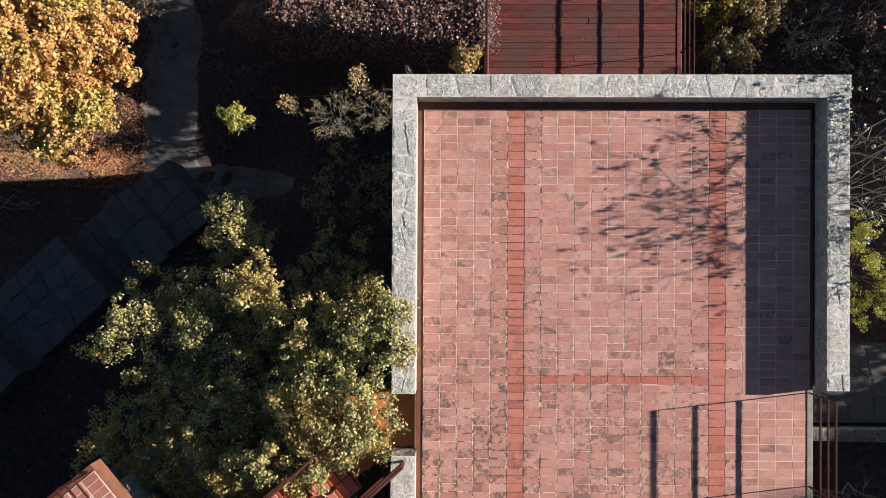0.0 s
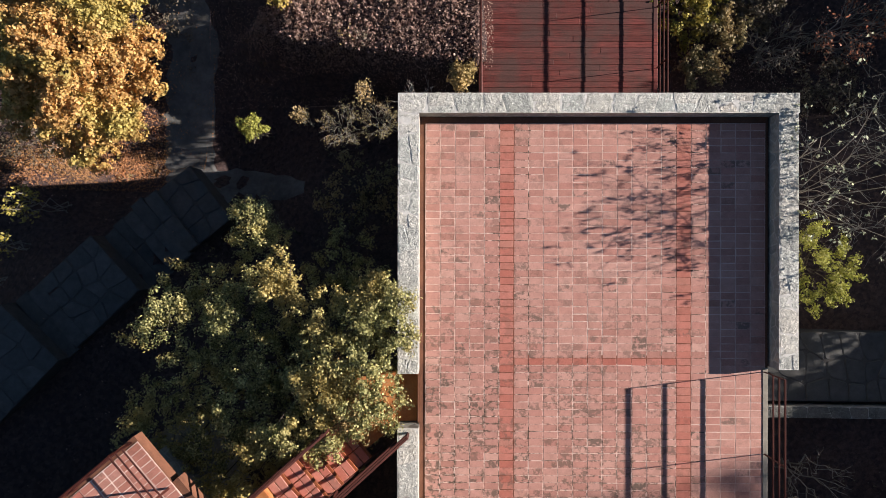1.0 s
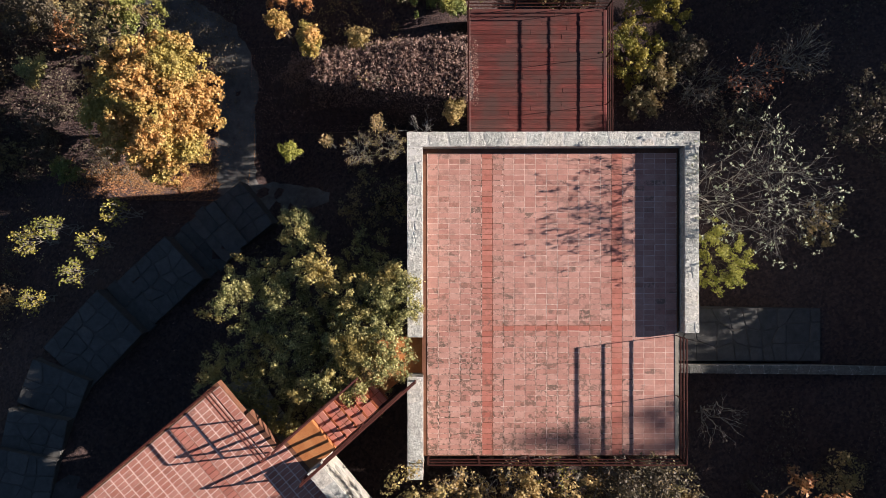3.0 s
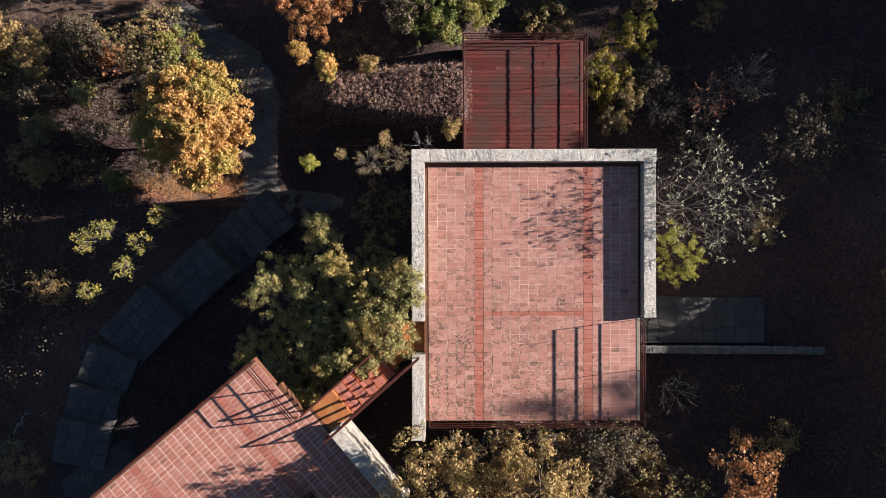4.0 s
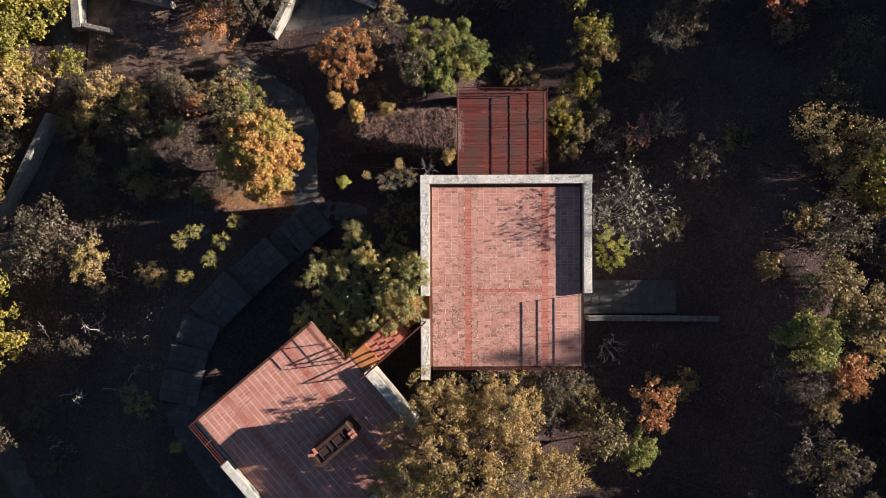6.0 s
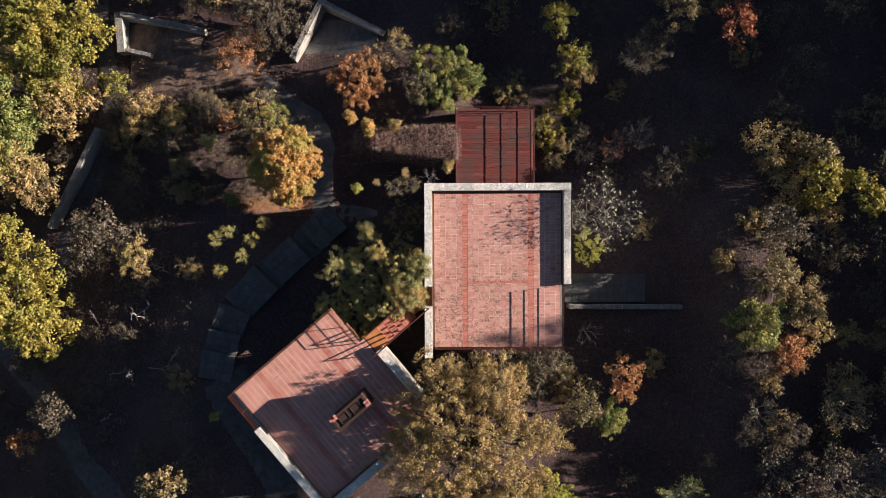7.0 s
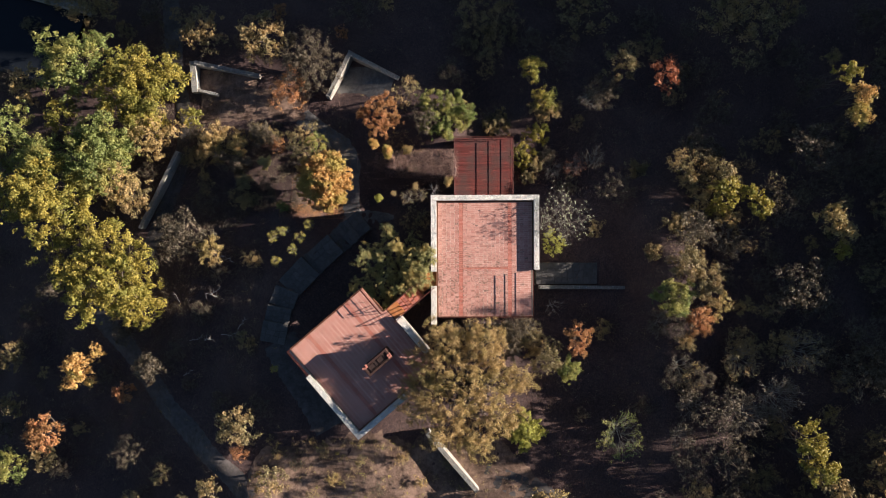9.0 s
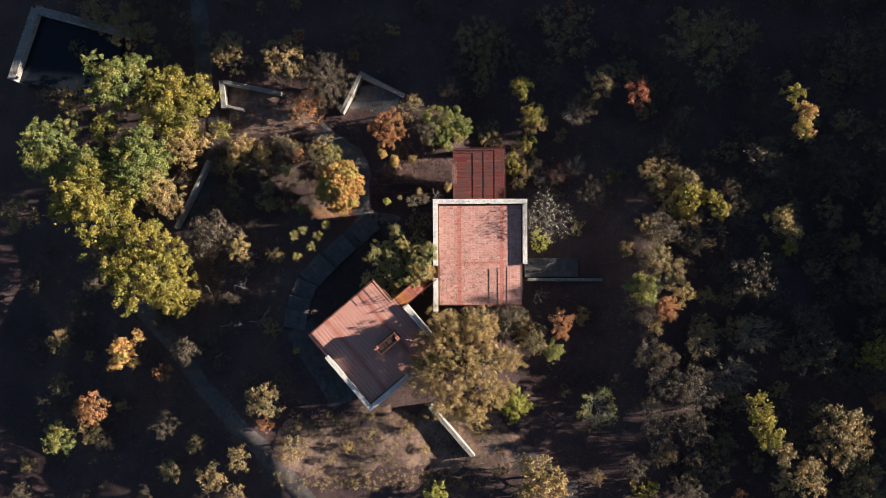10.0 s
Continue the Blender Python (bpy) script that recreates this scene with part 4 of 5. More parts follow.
def draped(name, spine, width, mat, label, lift=0.03, ragged=0.08):
    """A strip of packed ground laid over the slope along a spine."""
    pts = [Vector(p) for p in spine]
    rows = []
    for i, (a, b) in enumerate(zip(pts, pts[1:])):
        n = max(2, round((b - a).length / 0.4))
        rows += [(a.lerp(b, k / n), (b - a).normalized()) for k in range(n + (i == len(pts) - 2))]
    verts, faces, m = [], [], 7
    seed = R.uniform(0, 90)
    for i, (p, d) in enumerate(rows):
        close = min(1.0, math.sqrt((min(i, len(rows) - 1 - i) + 0.3) / 6)) if ragged > 0.15 else 1.0
        w = [close * width / 2 * (1 + ragged * (1.4 * noise.noise((i * 0.17, seed, side)) + 0.5 * noise.noise((i * 0.6, seed, side)))) for side in (0, 7)]
        for k in range(m):
            q = p + Vector((-d.y, d.x)) * (w[0] if k < m // 2 else w[1]) * (2 * k / (m - 1) - 1)
            verts.append((q.x, q.y, float(terr(q.x, q.y)) + (lift if 0 < k < m - 1 else -0.03)))
    for i in range(len(rows) - 1):
        for k in range(m - 1):
            faces.append((i * m + k, i * m + k + 1, (i + 1) * m + k + 1, (i + 1) * m + k))
    ob = link_mesh(name, verts, faces, mat, smooth=True)
    return tagged(ob, label, "path", kind="structure")


draped("path_north", [(-5.9, 0.7), (-6.25, 2.1), (-6.3, 3.6), (-6.3, 4.9), (-6.75, 6.1), (-7.9, 6.9), (-9.8, 8.3)], 1.5, lane_mat, "worn grey earth path up the garden")
draped("path_junction", [(-6.6, 0.9), (-5.4, 1.35), (-3.3, 1.2)], 1.3, lane_mat, "worn grey earth path to the house", 0.03, 0.2)
stone_path("path_east", [(6.0, -2.58), (9.9, -2.58)], 1.4, "grey flagstone paving beside the house", [3.9])
draped("path_court", [(-17.0, 9.2), (-14.5, 9.1), (-12.0, 9.3), (-9.4, 8.8)], 2.7, pale_soil, "pale earth terrace of the small court")
draped("path_sunken", [(-7.3, 11.0), (-5.6, 10.9), (-3.5, 10.2)], 2.4, lane_mat, "earth floor of the sunken court")
draped("court_floor", [(-17.1, 11.1), (-15.0, 10.95), (-13.0, 10.75)], 1.7, pale_soil, "pale earth floor of the small court")
draped("lane", [(-25, -4.5), (-21.5, -8.0), (-18.0, -11.6), (-15.0, -14.4), (-11.7, -17.3), (-9, -20.5)], 1.7, earth, "grey earth lane through the wood")
draped("lane_west", [(-19.2, 12.5), (-18.0, 8.0), (-18.6, 4.2), (-19.8, 0.8), (-21.0, -2.4)], 1.3, earth, "grey earth path beside a low wall")
draped("lane_north", [(-21.5, 24.0), (-19.9, 17.5), (-19.2, 12.5)], 1.6, earth, "grey earth lane through the wood")
draped("yard", [(-10.6, -6.8), (-8.8, -9.6), (-7.2, -12.4)], 2.6, earth, "grey earth yard beside the house")
draped("lane_south", [(2.6, -15.0), (5.6, -16.2), (8.5, -17.8), (9, -21)], 2.0, earth, "grey earth lane through the wood")

draped("clearing", [(-12.4, -16.4), (-10.6, -15.7), (-8.0, -15.3), (-4.0, -14.8), (0.6, -14.9), (3.0, -15.2), (5.6, -15.7)], 5.0, pale_soil, "pale dry earth clearing below the house", 0.03, 0.22)

# basin in the wood, beyond the court
basin = thing("basin", "stone-rimmed water basin in the wood", "basin")
part("water", slab_on([(-33.0, 18.3), (-35.0, 12.9), (-28.0, 11.0), (-26.0, 16.6)], -5.6, -5.2), water, basin, "still dark water")
for a_, b_ in (((-33.4, 18.7), (-35.4, 12.9)), ((-25.8, 16.9), (-33.0, 18.8))):
    masonry_wall("rim", a_, b_, 0.6, -4.5, -7.0, "", basin, step=(0.5, 0.9), split=0.3)


# ---- plants ----
def wander(a, b, n, bend):
    """Points from a to b that stray a little."""
    a, b = np.asarray(a, float), np.asarray(b, float)
    t = np.linspace(0, 1, n)[:, None]
    off = R.normal(size=(n, 3)) * bend * np.linalg.norm(b - a)
    off[0] = off[-1] = 0
    return [tuple(p) for p in a + (b - a) * t + off]


WORDS = {
    "sprig": "leafy evergreen oak with yellowing tips beside the house",
    "gold": "autumn tree with a dense golden-orange crown", "olive": "small olive-green tree with yellowing tips", "yellow": "yellow-green autumn tree with a loose crown",
    "green": "leafy green tree in the wood", "rust": "small tree with rusty orange dry leaves", "brown": "autumn oak with a golden-brown crown",
    "grey": "half-bare grey-green thicket tree", "lime": "bright yellow-green shrub in the wood", "red": "small tree with reddish dry leaves",
}


def limbs_mesh(tubes, mat, parent, name="trunk"):
    v, f = [], []
    for tv, tf in tubes:
        k = len(v)
        v.extend(tv)
        f.extend(tuple(k + i for i in q) for q in tf)
    return link_mesh(name, v, f, mat, parent)


def tree(kind, x, y, top, r, dens, leaf=None, per=None, label="", lobe=0.86, extra=(), dome=0, sink=(0.3, 0.72)):
    """A tree: tapered trunk and limbs, and a crown of leaf sprays with gaps; dome: how many lobes round off a full crown."""
    g = float(terr(x, y))
    h = top - g
    ob = thing("tree" if h > 1.6 else "shrub", label or WORDS[kind], "tree" if h > 1.6 else "shrub", "trees of the wood", at=(x, y, g))
    away = math.hypot(x, y)
    big = leaf or (0.06 if away < 9 else 0.11 if away < 17 else 0.165)
    sigma = per or (0.16 if away < 12 else 0.22) * (r / 2) ** 0.35
    k = dome or 9 + int(r * 3.2)
    lobes = []
    for i in range(k):
        a, d = 2.4 * i + R.uniform(-0.4, 0.4), r * (0.86 if dome else 0.8) * math.sqrt((i + 0.3) / k)
        lr = r * R.uniform(0.22, 0.4) * lobe
        fall = R.uniform(*sink) if dome else R.uniform(0.2, 0.62)
        cz = h - lr * 0.75 - (d / r) ** 2 * h * fall - (R.uniform(0, 0.35) if dome else 0)
        lobes.append((d * math.cos(a), d * math.sin(a), max(cz, lr * 0.6), lr))
    lobes += [(ex - x, ey - y, ez - g, er) for ex, ey, ez, er in extra]
    tubes = []
    fork = (R.normal(0, 0.05) * r, R.normal(0, 0.05) * r, h * 0.32)
    tr = (0.035 + 0.028 * r) * (1.0 if big > 0.05 else 0.65)
    tubes.append(tube(wander((0, 0, -0.25), fork, 4, 0.04), [tr * 1.3, tr * 1.05, tr * 0.95, tr * 0.85], 7))
    centres, outs = [], []
    for i, (lx, ly, lz, lr) in enumerate(lobes):
        near = away < 12
        tubes.append(tube(wander(fork, (lx, ly, lz), 5 if near else 4, 0.07), np.linspace(tr * 0.5, tr * 0.14, 5 if near else 4), 5 if near else 3))
        n = max(6, int((0.25 + 0.75 * dens) * (2.4 if i >= k else 2.0) * (lr / sigma) ** 2 + 3))
        d = R.normal(size=(n, 3))
        d /= np.linalg.norm(d, axis=1)[:, None]
        d[:, 2] = np.abs(d[:, 2]) - 0.3
        c = np.array([lx, ly, lz]) + d * lr * R.uniform(0.15 if i >= k else 0.5, 1.15, n)[:, None] + R.normal(size=(n, 3)) * lr * 0.24
        for j, (ox, oy, oz, other) in enumerate(lobes):
            if j != i:
                keep = np.linalg.norm(c - np.array([ox, oy, oz]), axis=1) > other * 0.6
                c, d = c[keep], d[keep]
        centres.append(c)
        outs.append(d)
        for p in c[:: 3 if away < 9 else 11]:
            tubes.append(tube(wander((lx, ly, lz), p, 3, 0.08), (tr * 0.14, tr * 0.09, 0.003), 3))
    c, out = np.concatenate(centres), np.concatenate(outs)
    c[:, 2] = np.maximum(c[:, 2], 0.15)
    limbs_mesh(tubes, bark, ob)
    sizes = R.uniform(0.35, 1.4, len(c))
    counts = np.maximum((20.0 * (0.4 + 0.6 * min(dens, 1.2)) * (sigma * sizes / big) ** 2).astype(int), 5)
    spread = np.repeat(sizes, counts)[:, None] * sigma
    off = R.normal(size=(len(spread), 3))
    off /= np.linalg.norm(off, axis=1)[:, None]
    axis = out * 0.6 + R.normal(size=out.shape) * 0.7
    axis = np.repeat(axis / np.linalg.norm(axis, axis=1)[:, None], counts, 0)
    reach = off * R.uniform(0.3, 1.15, len(spread))[:, None]
    reach = (reach + axis * (reach * axis).sum(1)[:, None] * 0.9) * 0.82
    at = np.repeat(c, counts, 0) + reach * spread * np.array([1, 1, 0.8])
    turn = off * 1.0 + np.repeat(out, counts, 0) * 0.4 + np.array([0, 0, 0.2])
    turn /= np.linalg.norm(turn, axis=1)[:, None]
    if big > 0.07:
        blades_mesh("crown", blades(at, np.full(len(at), big), R, facing=turn, loose=0.5), LEAF[kind], ob)
    else:
        quads_mesh("crown", leaves(at, np.full(len(at), big), R, facing=turn, wide=0.8 if big < 0.05 else 1.0, loose=0.55), LEAF[kind], ob)
    return ob


def bare_tree(x, y, top, r, label, wood=None, leaf="pale", rosette=7, size=0.06, stems=7, forks=9, thick=1.0, low=0.4, flat=0.16, tufts=0.85, wide=0.5):
    """A nearly bare tree: fine pale twigs, with rosettes of a few leaves at their ends."""
    g = float(terr(x, y))
    h = top - g
    ob = thing("tree" if h > 1.6 else "shrub", label, "tree" if h > 1.6 else "shrub", "trees of the wood", at=(x, y, g))
    tubes, ends = [], []
    for i in range(stems):
        a = 2.4 * i
        d = r * wide * math.sqrt((i + 0.3) / stems)
        mid = np.array((d * math.cos(a), d * math.sin(a), h * R.uniform(low, low + 0.2)))
        tubes.append(tube(wander((0, 0, -0.2), mid, 6, 0.05), np.linspace(0.022, 0.011, 6) * thick, 5))
        for j in range(forks):
            b = a + R.uniform(-0.85, 0.85) + (R.uniform(-2, 2) if d < r * 0.25 else 0)
            e = r * math.sqrt(R.uniform(0.08, 1.0))
            if wide > 0.5:
                b, e = a + R.normal(0, 0.3 / max(d / r, 0.3)), min(r, abs(d + R.normal(0, 0.28) * r))
            tip = np.array((e * math.cos(b), e * math.sin(b), h * R.uniform(0.84, 1.0) - flat * h * (e / r) ** 2))
            path = wander(mid, tip, 6, 0.05 if wide < 0.6 else 0.09)
            tubes.append(tube(path, np.linspace(0.010, 0.0045, 6) * thick, 3))
            ends.append(tip)
            out = np.array((math.cos(b), math.sin(b), 0.35))
            for q in range(3):
                s = np.array(path[2 + q])
                t = s + out * R.uniform(0.12, 0.4) * r / 1.8 + R.normal(size=3) * 0.15 * r / 1.8
                tubes.append(tube(wander(s, t, 4, 0.07), np.linspace(0.0055, 0.003, 4) * thick, 3))
                ends.append(t)
    limbs_mesh(tubes, wood or pale_bark, ob)
    if rosette:
        ends = np.array(ends)
        ends = ends[R.random(len(ends)) < tufts]
        at = np.repeat(ends, rosette, 0) + R.normal(size=(len(ends) * rosette, 3)) * size * (0.7 if tufts > 0.6 else 0.45)
        quads_mesh("crown", leaves(at, np.full(len(at), size), R, 0.9, wide=0.65), LEAF[leaf], ob)
    return ob


bare_tree(7.12, 1.0, 5.3, 1.78, "nearly bare tree with pale twigs and few leaves beside the house", rosette=6, size=0.058, stems=14, forks=8, thick=0.55, low=0.62, flat=0.09, tufts=0.45, wide=0.82)


def sprout(x, y, top, r=0.36, leaf="yellow"):
    return bare_tree(x, y, top, r, "thin sapling with a few yellow-green leaves by the path", leaf=leaf, rosette=5, size=0.065, stems=5, forks=4, thick=0.7)


tree("gold", -7.62, 3.45, 2.90, 1.78, 1.7, 0.068, 0.13, lobe=0.8, dome=38)
tree("olive", -8.90, 5.99, 1.40, 1.43, 0.60)
tree("sprig", -2.95, -2.25, 3.3, 2.6, 0.6, 0.048, 0.12, lobe=0.75, extra=((-4.78, -1.23, 3.29, 0.42), (-5.14, -1.56, 3.14, 0.35), (-5.26, -3.13, 2.69, 0.42), (-5.59, -3.62, 2.50, 0.40), (-4.56, -2.22, 2.90, 0.40), (-4.99, -4.04, 2.58, 0.42), (-3.79, -1.54, 3.34, 0.35), (-1.16, -2.58, 4.00, 0.40), (-1.54, -3.05, 4.00, 0.40), (-1.97, -3.45, 3.94, 0.35), (-4.46, -3.99, 2.69, 0.42), (-4.05, -4.50, 2.69, 0.42), (-3.74, -3.77, 2.70, 0.40), (-3.37, -4.43, 2.90, 0.40), (-0.72, -1.15, 4.12, 0.30), (-0.61, -1.68, 4.11, 0.32), (-1.07, -1.45, 4.01, 0.32), (-1.31, -1.94, 4.04, 0.35), (-2.06, -2.87, 3.90, 0.40), (-1.99, -1.46, 3.89, 0.42), (-1.80, -2.10, 3.92, 0.50), (-1.47, -2.59, 3.92, 0.50), (-1.11, -2.35, 3.94, 0.42), (-1.03, -2.90, 3.90, 0.40), (-2.47, -3.45, 3.86, 0.45), (-2.95, -3.60, 3.70, 0.40), (-3.86, -3.20, 3.30, 0.40), (-3.14, -0.92, 3.39, 0.42), (-2.62, -0.79, 3.44, 0.35), (-2.38, -2.69, 3.60, 0.40), (-3.37, -2.52, 3.20, 0.40), (-1.19, -0.89, 3.77, 0.30)))
tree("brown", -1.6, -2.9, 4.15, 0.75, 0.7, 0.048, 0.12, "young oak with golden leaves beside the footbridge")
tree("sprig", -3.4, 0.1, 3.3, 0.7, 0.4, 0.04, 0.12)
tree("sprig", -1.2, -1.2, 4.3, 0.75, 0.7, 0.04, 0.12)
tree("rust", -4.19, 7.9, 0.70, 1.60, 0.60)
tree("gold", -3.6, 5.42, 0.85, 0.34, 0.9, 0.06, 0.11, "slim young tree with golden leaves behind the deck", extra=((-3.58, 5.2, 0.5, 0.26), (-3.62, 5.65, 0.6, 0.24)))
tree("gold", -4.52, 6.0, 0.45, 0.32, 0.9, 0.06, 0.11, "slim young tree with golden leaves behind the deck")
tree("brown", -2.28, 5.6, 0.25, 0.34, 0.6, 0.055, 0.11, "small shrub with brown dry leaves on the bank")
tree("brown", 0.35, 3.5, 0.5, 0.3, 0.3, 0.05, 0.11, "small shrub with brown dry leaves beside the deck")
tree("green", 0.09, 7.99, 0.30, 2.07, 0.90)
tree("olive", 3.73, 7.38, -0.60, 1.14, 0.50)
tree("yellow", 5.35, 5.26, 0.30, 1.11, 0.60)
tree("yellow", 5.94, 10.98, 0.90, 0.94, 0.80)
tree("yellow", 6.78, 8.84, 0.90, 1.02, 0.60)
tree("brown", 1.30, -9.20, 7.00, 4.05, 0.85, 0.09, 0.17, lobe=0.62, dome=46, sink=(0.06, 0.42))
tree("olive", 6.3, -7.6, 5.0, 1.2, 0.8)
tree("green", 7.6, -8.3, 4.6, 0.9, 0.9, 0.06)
tree("rust", 8.18, -6.49, 5.00, 1.10, 0.70)
tree("lime", 5.05, -12.2, 4.1, 1.3, 1.0, 0.06, 0.11, dome=16)
tree("red", 14.31, 10.13, 2.70, 1.15, 0.50)
tree("olive", 11.79, 11.12, 2.00, 1.42, 0.60)
tree("grey", 10.52, 9.24, 1.00, 1.28, 0.40)
tree("grey", 22.68, 5.22, 4.80, 1.69, 0.80)
tree("grey", 16.51, 5.23, 2.20, 1.66, 0.60)
tree("olive", 12.72, 4.16, 0.63, 0.86, 0.80)
tree("yellow", -20.77, 10.06, -0.40, 3.3, 1.25)
tree("green", -25.50, 12.13, -0.80, 2.7, 1.1)
tree("green", -30.65, 6.71, -1.00, 2.73, 0.80)
tree("yellow", -26.33, 2.38, 1.20, 3.6, 1.2)
tree("yellow", -22.11, -2.28, 1.80, 3.6, 1.2)
tree("brown", -19.84, 7.07, -0.80, 1.98, 0.70)
tree("yellow", -26.50, 8.53, -1.50, 1.42, 0.60)
tree("brown", -22.17, 3.73, 0.00, 1.82, 0.60)
tree("gold", -23.9, -8.7, 1.3, 1.5, 0.90)
tree("rust", -26.3, -12.94, 1.0, 1.5, 0.80)
tree("rust", -21.3, -10.44, 0.3, 0.8, 0.60)
tree("grey", -18.95, -8.62, 2.00, 1.05, 0.70)
tree("brown", -15.53, 6.33, -0.81, 1.41, 0.80)
tree("grey", -17.36, 0.04, 0.80, 1.83, 0.60)
tree("brown", -15.24, -1.06, 1.05, 1.04, 0.70)
tree("olive", -16.51, 14.26, -1.50, 1.78, 0.70)
tree("olive", -12.11, 13.56, -0.60, 1.97, 0.70)
tree("grey", -9.03, 11.76, -0.40, 2.27, 0.70)
tree("rust", -10.49, 9.96, -1.04, 1.55, 0.50)
tree("yellow", -17.21, 8.18, -1.50, 0.80, 0.70)
tree("olive", -12.87, -11.89, 3.9, 1.4, 0.80)
tree("olive", -10.76, -15.22, 3.75, 1.1, 0.60)
tree("olive", -14.69, -16.09, 3.60, 1.0, 0.70)
tree("olive", -17.03, -17.81, 2.0, 1.21, 0.70)
tree("grey", 14.88, -9.56, 4.2, 0.9, 0.60)
tree("grey", 25.63, -8.31, 6.40, 2.15, 0.80)
tree("olive", 26.28, -13.59, 8.00, 2.19, 0.90)
tree("olive", 23.81, -16.35, 7.60, 1.71, 0.70)
tree("olive", 27.70, -16.98, 7.50, 1.72, 0.70)
tree("brown", 6.82, -17.32, 5.30, 2.05, 0.90)
tree("grey", 16.70, -16.99, 4.53, 1.11, 0.70)
tree("yellow", 13.81, -18.30, 5.04, 1.20, 0.60)
tree("lime", -0.68, -18.52, 4.12, 1.02, 0.70)
tree("grey", 21.48, -3.43, 5.60, 1.98, 0.70)
tree("grey", 29.30, -3.64, 6.20, 1.88, 0.80)
tree("olive", 12.94, -1.20, 3.6, 0.6, 0.70)
tree("yellow", 29.44, -8.31, 6.60, 1.55, 0.60)
tree("olive", -30.71, -8.60, -3.0, 1.2, 0.50)
tree("green", -30.19, -15.95, -1.6, 1.5, 0.70)
tree("olive", -27.70, -15.24, -1.8, 1.1, 0.60)
tree("olive", -20.84, -17.90, 0.4, 1.0, 0.60)
tree("brown", -29.17, 10.86, -2.00, 1.35, 0.50)
tree("olive", -32.97, 1.66, -0.80, 1.54, 0.50)
tree("olive", -30.62, -11.95, -2.9, 1.0, 0.60)
tree("grey", -20.57, 15.82, -3.00, 1.14, 0.40)
tree("grey", -5.81, 15.63, -1.00, 1.76, 0.25)
tree("olive", 9.44, 15.28, 0.00, 2.60, 0.40)
tree("olive", 19.54, 13.81, 3.00, 2.92, 0.40)
tree("olive", 3.00, 14.28, -1.00, 2.64, 0.35)
tree("grey", 29.16, 12.54, 4.50, 2.43, 0.40)
tree("grey", 28.59, 3.65, 4.20, 1.64, 0.40)
# three trees added east of the basin to put its rim in shade
tree("olive", -24.6, 16.4, -1.4, 1.9, 0.8)
tree("grey", -23.0, 18.6, -1.8, 1.7, 0.7)
tree("olive", -27.5, 17.5, -2.2, 1.6, 0.7)
sprout(-8.65, 0.66, 1.75)
sprout(-9.20, -0.20, 1.75)
sprout(-9.65, -0.97, 1.75)
sprout(-10.80, -1.70, 1.75)
sprout(-10.95, -0.10, 1.75)
sprout(-10.30, 0.25, 1.75)
tree("lime", -4.24, 2.45, 0.5, 0.3, 0.8, 0.045)
tree("brown", 2.0, -6.05, 4.5, 0.85, 0.5)
tree("grey", 4.6, -5.95, 4.6, 0.95, 0.5)
tree("brown", 0.5, -6.3, 4.4, 0.8, 0.5)
bare_tree(7.0, -4.6, 2.9, 0.7, "bare grey shrub with fine twigs", leaf="grey", rosette=1, size=0.05, stems=5, forks=4)
tree("green", -23.33, 4.74, 0.60, 2.6, 1.0)
tree("green", -23.01, 6.92, -0.20, 2.4, 1.1)
tree("olive", -21.38, 2.80, -0.60, 1.7, 0.9)
tree("yellow", -20.47, -4.58, 1.00, 1.9, 1.0)
tree("green", -27.23, 5.02, 0.00, 2.0, 1.0)
tree("olive", 14.50, 0.60, 3.3, 0.8, 0.7)
tree("olive", 6.59, 8.45, 0.20, 0.99, 0.7, 0.06)
tree("yellow", 6.41, 6.64, 0.25, 0.81, 0.7, 0.06)
tree("olive", 6.16, 4.67, 0.25, 0.63, 0.7, 0.06)
tree("grey", 6.88, 5.27, 0.25, 0.72, 0.7, 0.06)
tree("olive", 7.17, 8.33, 0.20, 0.90, 0.7, 0.06)
bare_tree(8.7, 4.5, 0.8, 0.8, "bare shrub with a few reddish dry leaves", leaf="red", rosette=3, size=0.06, stems=6)
bare_tree(9.9, 5.0, 1.1, 0.8, "bare grey shrub with fine twigs", leaf="grey", rosette=3, size=0.06, stems=6)
tree("olive", 5.7, 3.7, 0.3, 0.55, 0.6, 0.05)
tree("green", -8.38, 6.02, 1.3, 0.9, 0.6, 0.06)
tree("sprig", -11.90, 4.90, -0.40, 0.50, 0.4, 0.055)
tree("olive", -13.20, 2.24, 0.20, 0.50, 0.4, 0.055)
tree("green", -10.62, 1.86, 0.20, 0.45, 0.4, 0.055)
tree("grey", -13.55, 4.63, -0.40, 0.80, 0.4, 0.055)
tree("grey", -12.07, 6.65, -0.40, 1.00, 0.4, 0.055)
tree("olive", -13.19, 3.52, 0.20, 0.60, 0.4, 0.055)
tree("brown", -13.73, 6.01, -0.40, 0.70, 0.4, 0.055)
tree("olive", 3.0, -6.7, 4.4, 0.95, 0.7, 0.06)
tree("grey", 4.0, -7.0, 4.3, 1.0, 0.6, 0.06)
tree("olive", 5.4, -6.6, 4.2, 0.9, 0.6, 0.06)


